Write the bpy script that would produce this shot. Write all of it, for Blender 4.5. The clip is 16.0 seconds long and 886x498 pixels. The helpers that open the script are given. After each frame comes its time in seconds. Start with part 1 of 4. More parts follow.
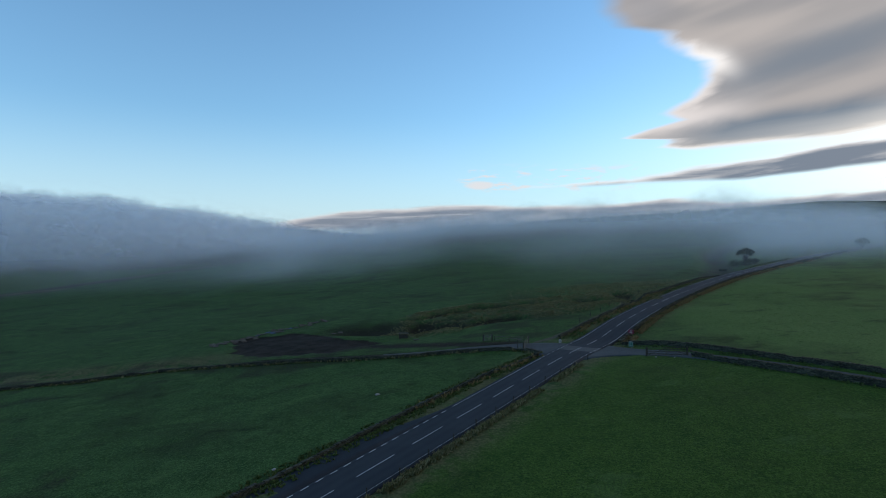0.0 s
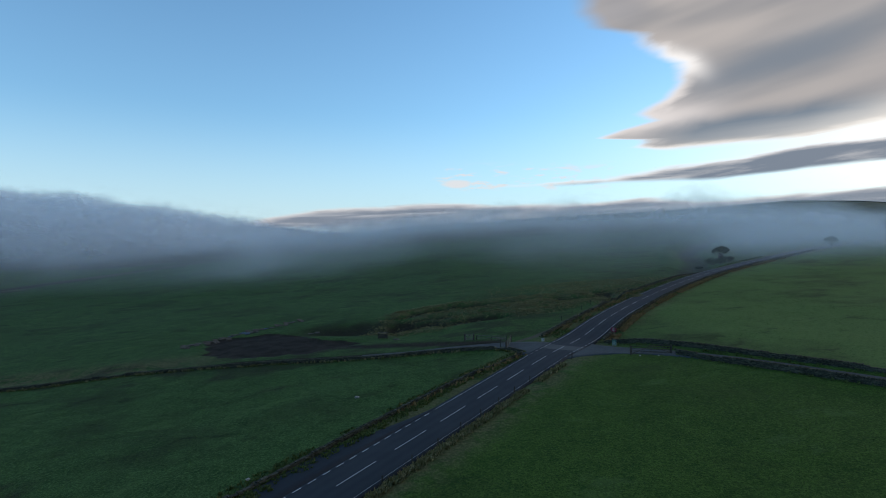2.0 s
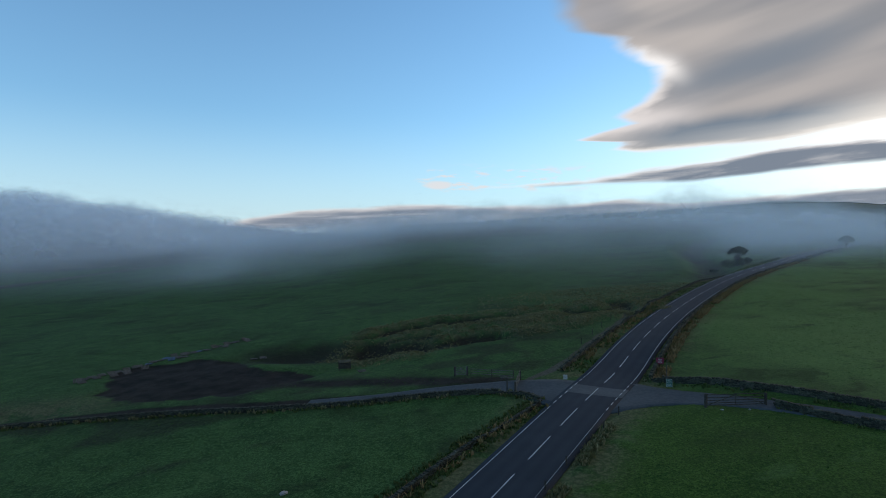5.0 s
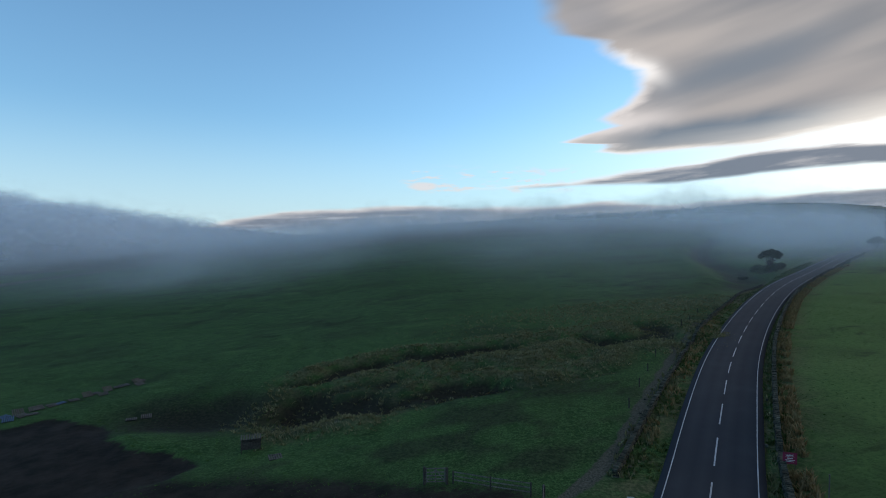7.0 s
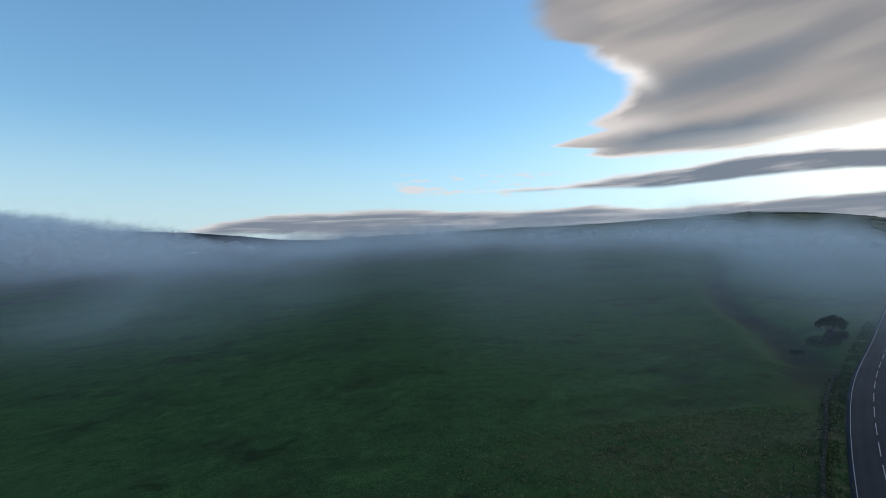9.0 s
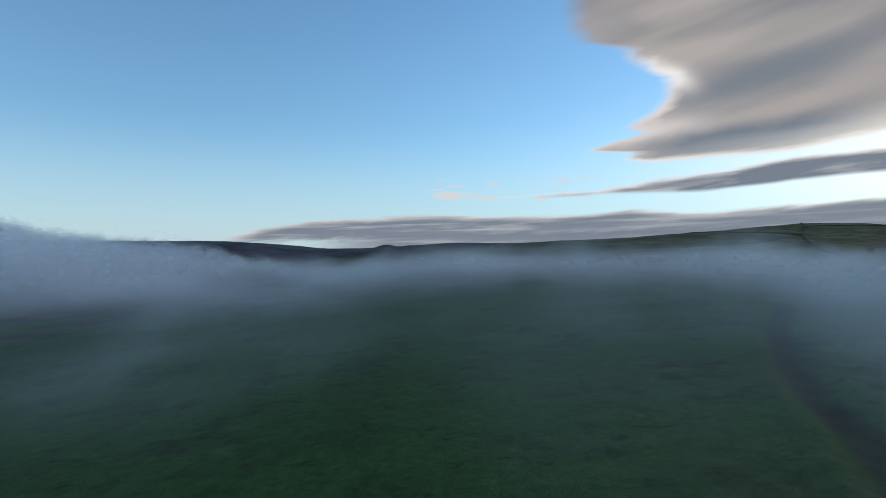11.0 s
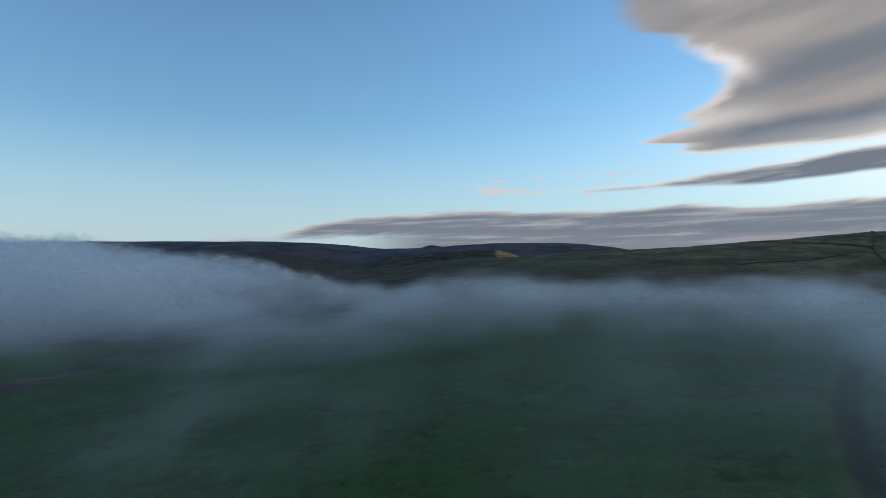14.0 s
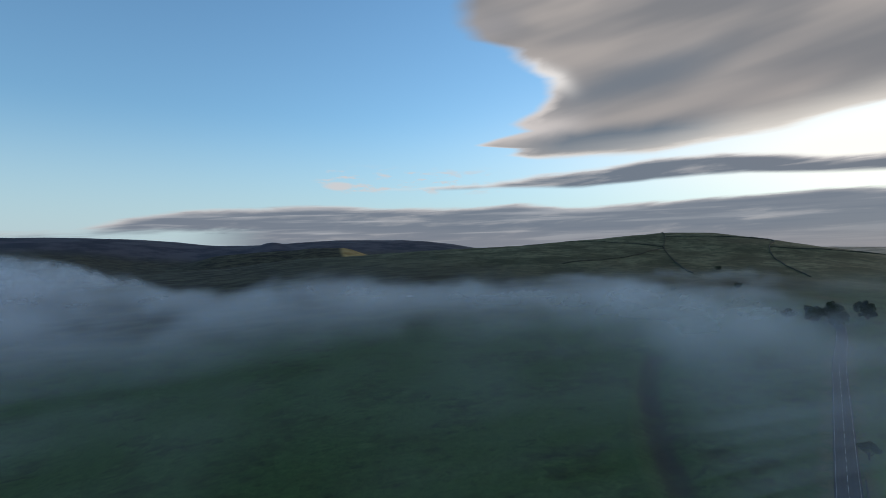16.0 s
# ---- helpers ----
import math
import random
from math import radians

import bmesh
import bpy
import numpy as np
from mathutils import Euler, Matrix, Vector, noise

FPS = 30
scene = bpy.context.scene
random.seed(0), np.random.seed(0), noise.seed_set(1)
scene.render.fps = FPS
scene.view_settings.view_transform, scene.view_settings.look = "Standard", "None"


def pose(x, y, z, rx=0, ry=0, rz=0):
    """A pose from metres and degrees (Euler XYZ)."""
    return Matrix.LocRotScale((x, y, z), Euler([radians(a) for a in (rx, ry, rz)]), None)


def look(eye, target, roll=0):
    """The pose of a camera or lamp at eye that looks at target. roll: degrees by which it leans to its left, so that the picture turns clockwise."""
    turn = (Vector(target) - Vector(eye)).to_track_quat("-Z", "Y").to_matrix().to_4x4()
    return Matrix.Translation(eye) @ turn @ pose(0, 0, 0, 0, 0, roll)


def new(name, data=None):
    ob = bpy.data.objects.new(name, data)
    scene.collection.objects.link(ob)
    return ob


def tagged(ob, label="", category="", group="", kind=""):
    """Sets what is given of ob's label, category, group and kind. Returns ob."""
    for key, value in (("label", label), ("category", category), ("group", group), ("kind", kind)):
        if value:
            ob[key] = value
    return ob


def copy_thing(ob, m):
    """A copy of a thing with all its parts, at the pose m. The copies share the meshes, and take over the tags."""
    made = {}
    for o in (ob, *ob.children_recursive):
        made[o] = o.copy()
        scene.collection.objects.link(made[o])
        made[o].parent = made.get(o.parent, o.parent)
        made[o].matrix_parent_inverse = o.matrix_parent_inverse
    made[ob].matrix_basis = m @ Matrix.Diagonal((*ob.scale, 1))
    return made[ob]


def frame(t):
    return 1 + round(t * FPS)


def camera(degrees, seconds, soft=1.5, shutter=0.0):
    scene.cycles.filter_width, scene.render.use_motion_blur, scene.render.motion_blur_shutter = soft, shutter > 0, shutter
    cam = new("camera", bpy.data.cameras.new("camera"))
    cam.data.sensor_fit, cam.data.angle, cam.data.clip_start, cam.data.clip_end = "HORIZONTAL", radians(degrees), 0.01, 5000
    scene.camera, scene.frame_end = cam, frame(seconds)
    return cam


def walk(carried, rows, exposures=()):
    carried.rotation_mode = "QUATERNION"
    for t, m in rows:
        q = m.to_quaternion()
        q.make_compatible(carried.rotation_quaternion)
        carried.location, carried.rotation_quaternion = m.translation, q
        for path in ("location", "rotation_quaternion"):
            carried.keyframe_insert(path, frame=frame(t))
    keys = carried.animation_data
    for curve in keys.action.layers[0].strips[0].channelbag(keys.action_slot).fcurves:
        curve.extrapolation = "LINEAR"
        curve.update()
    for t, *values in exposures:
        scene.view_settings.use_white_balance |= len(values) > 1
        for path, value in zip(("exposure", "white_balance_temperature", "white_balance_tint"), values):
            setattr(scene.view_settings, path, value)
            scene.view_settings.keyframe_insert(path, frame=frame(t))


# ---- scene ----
cam = camera(80.0, 16.0, soft=0.95)

# seconds, x, y, z, tilt (90 is level), turn to the left
PATH = [
    (0, 0.35, 0.04, 21.18, 89.28, -0.02),
    (0.5, 0.31, 0.07, 21.30, 89.18, -1.04),
    (1, 0.14, 0.48, 21.30, 89.10, -1.77),
    (1.5, -0.05, 1.45, 21.18, 89.10, -2.18),
    (2, -0.34, 2.47, 20.95, 89.12, -2.49),
    (2.5, -0.52, 4.75, 20.93, 89.05, -2.68),
    (3, -0.74, 8.39, 20.80, 89.05, -2.96),
    (3.5, -0.95, 12.85, 20.58, 89.18, -3.37),
    (4, -0.67, 18.35, 20.53, 89.18, -3.76),
    (6.5, 4.30, 55.98, 20.30, 89.36, -5.70),
    (7, 5.52, 64.85, 20.65, 89.38, -6.14),
    (7.5, 6.97, 73.33, 22.47, 89.44, -6.65),
    (8, 8.58, 82.30, 26.13, 89.55, -6.97),
    (8.2, 9.08, 86.12, 27.93, 89.58, -7.05),
    (10.3, 20.13, 119.50, 48.70, 90.23, -7.38),
    (10.5, 20.76, 121.70, 50.28, 90.31, -6.75),
    (11, 21.04, 124.00, 55.41, 90.34, -3.44),
    (11.5, 21.34, 124.38, 60.57, 90.34, -2.45),
    (12, 21.24, 124.50, 66.00, 90.28, -2.03),
    (12.5, 21.29, 124.25, 71.38, 90.22, 0.22),
    (13, 21.13, 124.11, 76.89, 90.11, 2.13),
    (13.5, 20.88, 124.28, 82.34, 89.99, 2.91),
    (14, 20.81, 124.91, 87.42, 89.86, 1.48),
    (14.5, 20.91, 127.07, 91.02, 89.70, -3.68),
    (15, 20.92, 128.71, 92.72, 89.65, -3.94),
    (15.5, 21.53, 129.93, 93.35, 89.60, -6.98),
    (16, 22.33, 131.82, 93.60, 89.47, -15.17),
]
walk(cam, [(t, pose(x, y, z, tilt, 0, turn)) for t, x, y, z, tilt, turn in PATH],
     [(0, 0.14), (4, 0.12), (8, 0.10), (10.5, -0.04), (12.5, -0.08), (14.5, -0.18), (16, -0.20)])
scene.cycles.transparent_max_bounces = 64


# ---- node helpers ----
class Nodes:
    def __init__(self, tree):
        self.t = tree
        tree.nodes.clear()

    def add(self, kind, **props):
        n = self.t.nodes.new(kind)
        for k, v in props.items():
            setattr(n, k, v)
        return n

    def put(self, socket, value):
        if value is None:
            return
        if isinstance(value, bpy.types.NodeSocket):
            self.t.links.new(value, socket)
        else:
            socket.default_value = value

    def m(self, op, a, b=None, c=None, clamp=False):
        n = self.add("ShaderNodeMath", operation=op, use_clamp=clamp)
        for s, v in zip(n.inputs, (a, b, c)):
            self.put(s, v)
        return n.outputs[0]

    def step(self, x, lo, hi, a=0.0, b=1.0):
        n = self.add("ShaderNodeMapRange", interpolation_type="SMOOTHSTEP")
        for s, v in zip(n.inputs, (x, lo, hi, a, b)):
            self.put(s, v)
        return n.outputs[0]

    def lin(self, x, lo, hi, a=0.0, b=1.0):
        n = self.add("ShaderNodeMapRange", clamp=True)
        for s, v in zip(n.inputs, (x, lo, hi, a, b)):
            self.put(s, v)
        return n.outputs[0]

    def mix(self, f, a, b, how="MIX"):
        n = self.add("ShaderNodeMix", data_type="RGBA", blend_type=how)
        self.put(n.inputs[0], f)
        self.put(n.inputs[6], (*a, 1) if isinstance(a, tuple) else a)
        self.put(n.inputs[7], (*b, 1) if isinstance(b, tuple) else b)
        return n.outputs[2]

    def noise(self, vec, scale, detail=4.0, rough=0.55, warp=0.0):
        n = self.add("ShaderNodeTexNoise")
        self.put(n.inputs["Vector"], vec)
        n.inputs["Scale"].default_value, n.inputs["Detail"].default_value = scale, detail
        n.inputs["Roughness"].default_value, n.inputs["Distortion"].default_value = rough, warp
        return n.outputs[0]

    def scaled(self, vec, scale=(1, 1, 1), turn=(0, 0, 0), move=(0, 0, 0)):
        n = self.add("ShaderNodeMapping")
        self.put(n.inputs[0], vec)
        n.inputs["Scale"].default_value = scale
        n.inputs["Rotation"].default_value = [radians(a) for a in turn]
        n.inputs["Location"].default_value = move
        return n.outputs[0]

    def ramp(self, x, lo, hi, stops):
        """A function of x by straight pieces: stops are (x, value), both within (lo, hi) and (0, 100)."""
        f = self.lin(x, lo, hi)
        n = self.add("ShaderNodeValToRGB")
        e = n.color_ramp.elements
        while len(e) < len(stops):
            e.new(0.5)
        for el, (px, v) in zip(e, stops):
            el.position = (px - lo) / (hi - lo)
            el.color = (v / 100, v / 100, v / 100, 1)
        self.put(n.inputs[0], f)
        return self.m("MULTIPLY", n.outputs[0], 100.0)

    def attr(self, name):
        return self.add("ShaderNodeAttribute", attribute_name=name).outputs["Fac"]

    def bump(self, height, strength=0.5, dist=0.05):
        n = self.add("ShaderNodeBump")
        n.inputs["Strength"].default_value, n.inputs["Distance"].default_value = strength, dist
        self.put(n.inputs["Height"], height)
        return n.outputs[0]


# ---- sky: daylight with a cloud sheet, bands and puffs ----
SUN_AZ, SUN_EL = 62.0, 9.0


def make_sky():
    w = bpy.data.worlds.new("sky")
    scene.world = w
    w.use_nodes = True
    N = Nodes(w.node_tree)
    pos = N.add("ShaderNodeTexCoord").outputs["Generated"]
    sky = N.add("ShaderNodeTexSky", sky_type="NISHITA", sun_disc=False)
    sky.sun_elevation, sky.sun_rotation = radians(SUN_EL), radians(SUN_AZ)
    sky.air_density, sky.dust_density, sky.ozone_density, sky.altitude = 1.0, 0.3, 2.5, 300
    sep = N.add("ShaderNodeSeparateXYZ")
    N.put(sep.inputs[0], pos)
    x, y, z = sep.outputs
    az = N.m("MULTIPLY", N.m("ARCTAN2", x, y), 57.29578)
    el = N.m("MULTIPLY", N.m("ARCSINE", z), 57.29578)
    flat = N.add("ShaderNodeCombineXYZ")
    N.put(flat.inputs[0], az), N.put(flat.inputs[1], el)
    plane = flat.outputs[0]
    def slanted(turn, sx, sy):
        """Sky places with long streaks that rise to the right by some degrees."""
        return N.scaled(N.scaled(plane, turn=(0, 0, -turn)), (sx, sy, 1))

    rough = N.noise(slanted(12, 0.15, 0.40), 1.0, 4, 0.5, 0.4)
    fine = N.noise(slanted(4, 0.10, 0.80), 1.0, 5, 0.58, 0.3)
    wob = N.m("MULTIPLY", N.m("SUBTRACT", rough, 0.5), 7.0)
    wob2 = N.m("MULTIPLY", N.m("SUBTRACT", fine, 0.5), 2.6)

    def spot(x0, y0, wide, tall, tilt):
        """A soft slanting lens: 1 in its middle, 0 outside."""
        u = N.m("POWER", N.m("ABSOLUTE", N.m("DIVIDE", N.m("SUBTRACT", az, x0), wide)), 3.0)
        v = N.m("SUBTRACT", N.m("SUBTRACT", el, y0), N.m("MULTIPLY", N.m("SUBTRACT", az, x0), tilt))
        v = N.m("POWER", N.m("DIVIDE", N.m("ADD", v, N.m("MULTIPLY", wob, 0.16)), tall), 2.0)
        return N.m("EXPONENT", N.m("MULTIPLY", N.m("ADD", u, v), -1.0))

    # brightness towards the veiled sun
    toward = N.m("ADD", N.m("POWER", N.m("MULTIPLY", N.m("SUBTRACT", az, SUN_AZ - 5), 0.043), 2.0), N.m("POWER", N.m("MULTIPLY", N.m("SUBTRACT", el, 8.5), 0.20), 2.0))
    glow = N.m("EXPONENT", N.m("MULTIPLY", toward, -1.0))

    # the great cloud sheet
    edge = N.ramp(el, 0, 40, [(8.9, 25), (9.4, 21.9), (9.8, 23.2), (10.15, 23.0), (10.5, 18.4), (11.2, 21.0), (11.9, 23.6), (12.6, 22.5), (13.2, 23.4), (14.0, 24.8), (15.3, 26.0), (17.0, 25.8), (17.8, 23.8), (20.1, 21.7), (21.0, 17.6), (22.7, 16.2), (24.7, 16.2), (30, 14), (40, 10)])
    low = N.ramp(az, 0, 120, [(18, 10.3), (21, 9.6), (24.6, 8.9), (31, 8.9), (37, 9.0), (41, 9.6), (43.5, 9.9), (48, 10.4), (51, 11), (55, 11.6), (75, 15), (120, 18)])
    inx = N.m("ADD", N.m("SUBTRACT", az, edge), N.m("ADD", N.m("MULTIPLY", wob, 0.34), N.m("MULTIPLY", wob2, 0.30)))
    iny = N.m("ADD", N.m("SUBTRACT", el, low), N.m("MULTIPLY", wob2, 0.38))
    big = N.m("MULTIPLY", N.step(inx, -0.5, N.lin(el, 14, 23, 1.3, 3.4)), N.step(iny, -0.2, 0.55))
    big = N.m("MULTIPLY", big, N.step(az, 175, 130))
    broad = N.noise(slanted(9, 0.05, 0.22), 1.0, 2.0, 0.45, 0.25)
    combed = N.noise(slanted(11, 0.05, 0.50), 1.0, 2.5, 0.5, 0.2)
    tone = N.m("ADD", N.m("MULTIPLY", broad, 0.78), N.m("MULTIPLY", combed, 0.22))
    big_c = N.mix(N.step(tone, 0.34, 0.68), (0.25, 0.255, 0.275), (0.46, 0.425, 0.41))
    big_c = N.mix(N.m("MULTIPLY", spot(34.5, 16.0, 8.5, 1.7, 0.20), 0.95), big_c, (0.20, 0.23, 0.275))
    big_c = N.mix(N.m("MULTIPLY", spot(46, 14.0, 9, 1.6, 0.25), 0.35), big_c, (0.23, 0.235, 0.26))
    big_c = N.mix(N.m("MULTIPLY", spot(19.5, 22.2, 4.0, 1.5, 0.1), 0.5), big_c, (0.33, 0.33, 0.36))
    # pale rims, brightest in the bight
    rim = N.m("MULTIPLY", N.step(N.m("ADD", inx, N.m("MULTIPLY", wob, 0.65)), 3.0, 0.4), N.step(el, 21.0, 19.0))
    big_c = N.mix(N.m("MULTIPLY", rim, 0.9), big_c, (0.80, 0.75, 0.73))
    big_c = N.mix(N.m("MULTIPLY", spot(24.5, 11.9, 5.5, 1.3, 0.10), 0.9), big_c, (0.72, 0.67, 0.655))
    big_c = N.mix(N.m("MULTIPLY", spot(26.3, 17.2, 2.6, 1.0, -0.35), 0.8), big_c, (0.98, 0.95, 0.93))
    # blue-grey belly above a pale fringe
    big_c = N.mix(N.m("MULTIPLY", spot(34.5, 10.6, 9.0, 1.15, 0.045), 1.5, clamp=True), big_c, (0.125, 0.175, 0.24))
    fringe = N.step(N.m("ADD", iny, N.m("MULTIPLY", wob, 0.12)), 0.8, 0.15)
    big_c = N.mix(N.m("MULTIPLY", fringe, 0.85), big_c, (0.86, 0.81, 0.77))
    big_c = N.mix(N.m("MULTIPLY", glow, N.step(iny, 3.4, 0.3)), big_c, (1.0, 0.94, 0.86))

    def band(up, lo, feather, light, grey, pull, deep):
        u = N.ramp(az, -60, 120, up)
        a = N.m("ADD", N.m("SUBTRACT", u, el), N.m("MULTIPLY", wob2, pull))
        f = N.step(a, 0.0, feather)
        if lo:
            c = N.m("ADD", N.m("SUBTRACT", el, N.ramp(az, -60, 120, lo)), N.m("MULTIPLY", wob2, pull * 0.5))
            f = N.m("MULTIPLY", f, N.step(c, 0.0, feather))
        s = N.m("MULTIPLY", N.step(a, 0.15, deep), N.step(fine, 0.26, 0.50, 0.6, 1.0))
        return N.m("MULTIPLY", f, 0.96), N.mix(N.m("MULTIPLY", s, N.step(az, 8, 22, 0.55, 1.0)) if lo else s, light, grey)

    # long middle band and the bank above the horizon
    mid_f, mid_c = band([(2, 5.5), (8, 5.9), (15.2, 6.35), (19.3, 6.6), (25.4, 7.5), (32.4, 7.95), (37.1, 8.8), (43.2, 8.9), (51, 8.0), (55, 7.9), (80, 8.5), (120, 8)],
                        [(2, 5.5), (8, 5.55), (15, 5.7), (19.3, 5.75), (30, 5.7), (37, 6.3), (45, 6.6), (51, 6.1), (55, 6.0), (120, 6)], 0.5, (0.86, 0.81, 0.79), (0.165, 0.195, 0.25), 0.42, 0.75)
    low_f, low_c = band([(-30, 0.6), (-20, 1.5), (-15.5, 2.6), (-10.7, 3.5), (1.7, 4.25), (15, 3.95), (23, 4.55), (31, 4.1), (42, 4.8), (51, 5.15), (55, 4.95), (120, 5)],
                        None, 0.5, (0.70, 0.67, 0.67), (0.195, 0.225, 0.285), 0.5, 0.9)
    layers = N.noise(slanted(2, 0.05, 1.3), 1.0, 4, 0.55, 0.2)
    low_c = N.mix(N.m("MULTIPLY", N.step(layers, 0.50, 0.66), N.step(az, 45, 10, 0.25, 0.75)), low_c, (0.52, 0.53, 0.57))
    low_c = N.mix(N.m("MULTIPLY", N.step(layers, 0.48, 0.34), 0.5), low_c, (0.15, 0.185, 0.25))
    low_f = N.m("MULTIPLY", low_f, N.m("MAXIMUM", N.step(az, -13, -2), N.step(N.m("ADD", el, wob2), 0.5, 1.6)))
    low_c = N.mix(N.m("MULTIPLY", N.step(N.m("ADD", el, N.m("MULTIPLY", wob2, 0.7)), 2.2, 0.3), N.step(az, -5, 45, 0.25, 0.6)), low_c, (0.30, 0.30, 0.34))
    base = N.mix(1.0, sky.outputs[0], (SKY_GAIN * 1.62, SKY_GAIN * 2.0, SKY_GAIN * 2.2), "MULTIPLY")
    haze = N.step(el, 14, 0)
    base = N.mix(N.m("MULTIPLY", haze, 0.72), base, (0.60, 0.74, 0.84))
    base = N.mix(N.m("MULTIPLY", N.step(el, 42, 8), 0.22), base, (0.30, 0.56, 0.80))
    base = N.mix(N.m("MULTIPLY", glow, 0.85), base, (1.25, 1.15, 1.02))
    c = N.mix(big, base, big_c)
    c = N.mix(mid_f, c, mid_c)
    c = N.mix(low_f, c, low_c)
    # small puffs left of the middle band, and a thin trail
    puff = N.step(N.noise(N.scaled(plane, (0.32, 1.3, 1), (0, 0, -6), (0.4, 0.2, 0)), 1.0, 5, 0.6, 0.3), 0.50, 0.66)
    lane = N.m("MULTIPLY", N.m("MULTIPLY", N.step(az, 1.0, 3.0), N.step(az, 24, 15)), N.m("MULTIPLY", N.step(el, 5.2, 5.9), N.step(el, 8.6, 7.0)))
    first = N.m("ADD", N.m("POWER", N.m("MULTIPLY", N.m("SUBTRACT", az, 3.9), 0.55), 2.0), N.m("POWER", N.m("MULTIPLY", N.m("SUBTRACT", el, 6.15), 2.1), 2.0))
    one = N.step(N.m("ADD", first, wob2), 1.2, 0.2)
    c = N.mix(N.m("MAXIMUM", N.m("MULTIPLY", N.m("MULTIPLY", puff, lane), 0.85), N.m("MULTIPLY", one, 0.8)), c, (0.74, 0.70, 0.70))
    bg = N.add("ShaderNodeBackground")
    N.put(bg.inputs[0], c)
    bg.inputs[1].default_value = 1.0
    out = N.add("ShaderNodeOutputWorld")
    N.put(out.inputs[0], bg.outputs[0])


SKY_GAIN = 0.113
make_sky()
sun_data = bpy.data.lights.new("sun", "SUN")
sun_data.energy, sun_data.angle, sun_data.color = 0.5, radians(12), (1.0, 0.90, 0.78)
sun = new("sun", sun_data)
sun.matrix_world = look((0, 0, 0), (-math.sin(radians(SUN_AZ)) * math.cos(radians(SUN_EL)), -math.cos(radians(SUN_AZ)) * math.cos(radians(SUN_EL)), -math.sin(radians(SUN_EL))))


# ---- terrain arithmetic ----
def lattice(ix, iy, seed):
    v = np.sin(ix * 127.1 + iy * 311.7 + seed * 74.7) * 43758.5453
    return v - np.floor(v)


def vnoise(x, y, seed=0):
    ix, iy = np.floor(x), np.floor(y)
    fx, fy = x - ix, y - iy
    fx, fy = fx * fx * (3 - 2 * fx), fy * fy * (3 - 2 * fy)
    a, b = lattice(ix, iy, seed), lattice(ix + 1, iy, seed)
    c, d = lattice(ix, iy + 1, seed), lattice(ix + 1, iy + 1, seed)
    return (a + (b - a) * fx) * (1 - fy) + (c + (d - c) * fx) * fy


def fbm(x, y, octaves=4, seed=0):
    """Uneven heights about 0, within about 1 either way."""
    s, amp, tot = 0, 1.0, 0
    for o in range(octaves):
        s = s + amp * (vnoise(x * 2**o, y * 2**o, seed + o) * 2 - 1)
        tot, amp = tot + amp, amp * 0.5
    return s / tot


def sstep(x, lo, hi):
    t = np.clip((x - lo) / (hi - lo), 0, 1)
    return t * t * (3 - 2 * t)


def smooth(points, step=2.0):
    """A smooth line through the given places, sampled evenly."""
    p = np.array(points, float)
    q = np.vstack([2 * p[0] - p[1], p, 2 * p[-1] - p[-2]])
    out = []
    for i in range(1, len(q) - 2):
        n = max(2, int(np.linalg.norm(q[i + 1] - q[i]) / 0.5))
        t = np.linspace(0, 1, n, endpoint=False)[:, None]
        a, b, c, d = q[i - 1], q[i], q[i + 1], q[i + 2]
        out.append(0.5 * (2 * b + (c - a) * t + (2 * a - 5 * b + 4 * c - d) * t**2 + (3 * b - a - 3 * c + d) * t**3))
    out = np.vstack([*out, p[-1:]])
    s = np.r_[0, np.cumsum(np.linalg.norm(np.diff(out, axis=0), axis=1))]
    even = np.linspace(0, s[-1], max(2, int(s[-1] / step) + 1))
    return np.stack([np.interp(even, s, out[:, k]) for k in range(p.shape[1])], 1)


def off(line, x, y):
    """How far places lie from a line, to its right as positive, and how far along."""
    best, side, along, run = np.full(np.shape(x), 1e9), np.zeros(np.shape(x)), np.zeros(np.shape(x)), 0.0
    for (ax, ay), (bx, by) in zip(line[:-1, :2], line[1:, :2]):
        dx, dy = bx - ax, by - ay
        length = math.hypot(dx, dy)
        t = np.clip(((x - ax) * dx + (y - ay) * dy) / length**2, 0, 1)
        ex, ey = x - ax - t * dx, y - ay - t * dy
        d = np.hypot(ex, ey)
        near = d < best
        side = np.where(near, np.sign(ex * dy - ey * dx), side)
        along = np.where(near, run + t * length, along)
        best = np.minimum(best, d)
        run += length
    return best * side, along


def sideways(line, d):
    """The line moved to its right by d metres."""
    t = np.gradient(line[:, :2], axis=0)
    t /= np.linalg.norm(t, axis=1)[:, None]
    return line[:, :2] + np.stack([t[:, 1], -t[:, 0]], 1) * d


ROAD = smooth([(-190, -190), (-110, -84), (-38, 12), (-23.4, 31.3), (-8.3, 51.5), (7.3, 71.8), (22.5, 92), (37.6, 112.6), (53.2, 132.9), (72, 154.6), (92.7, 176.2), (111, 193.2), (138, 215.5), (182, 252.5), (232, 292.8), (260, 315.2), (330, 371), (420, 440), (560, 560)], 2.0)
LANE_L = smooth([(21.5, 95.8), (16.6, 99.3), (11.8, 100.7), (4.8, 101.7), (-3, 101.9), (-15, 103.6), (-32, 107.4), (-56, 110)], 1.5)
MIRE = smooth([(14, 103.5), (7.4, 105.6), (-0.8, 109.6), (-12.8, 113), (-22, 116)], 1.5)
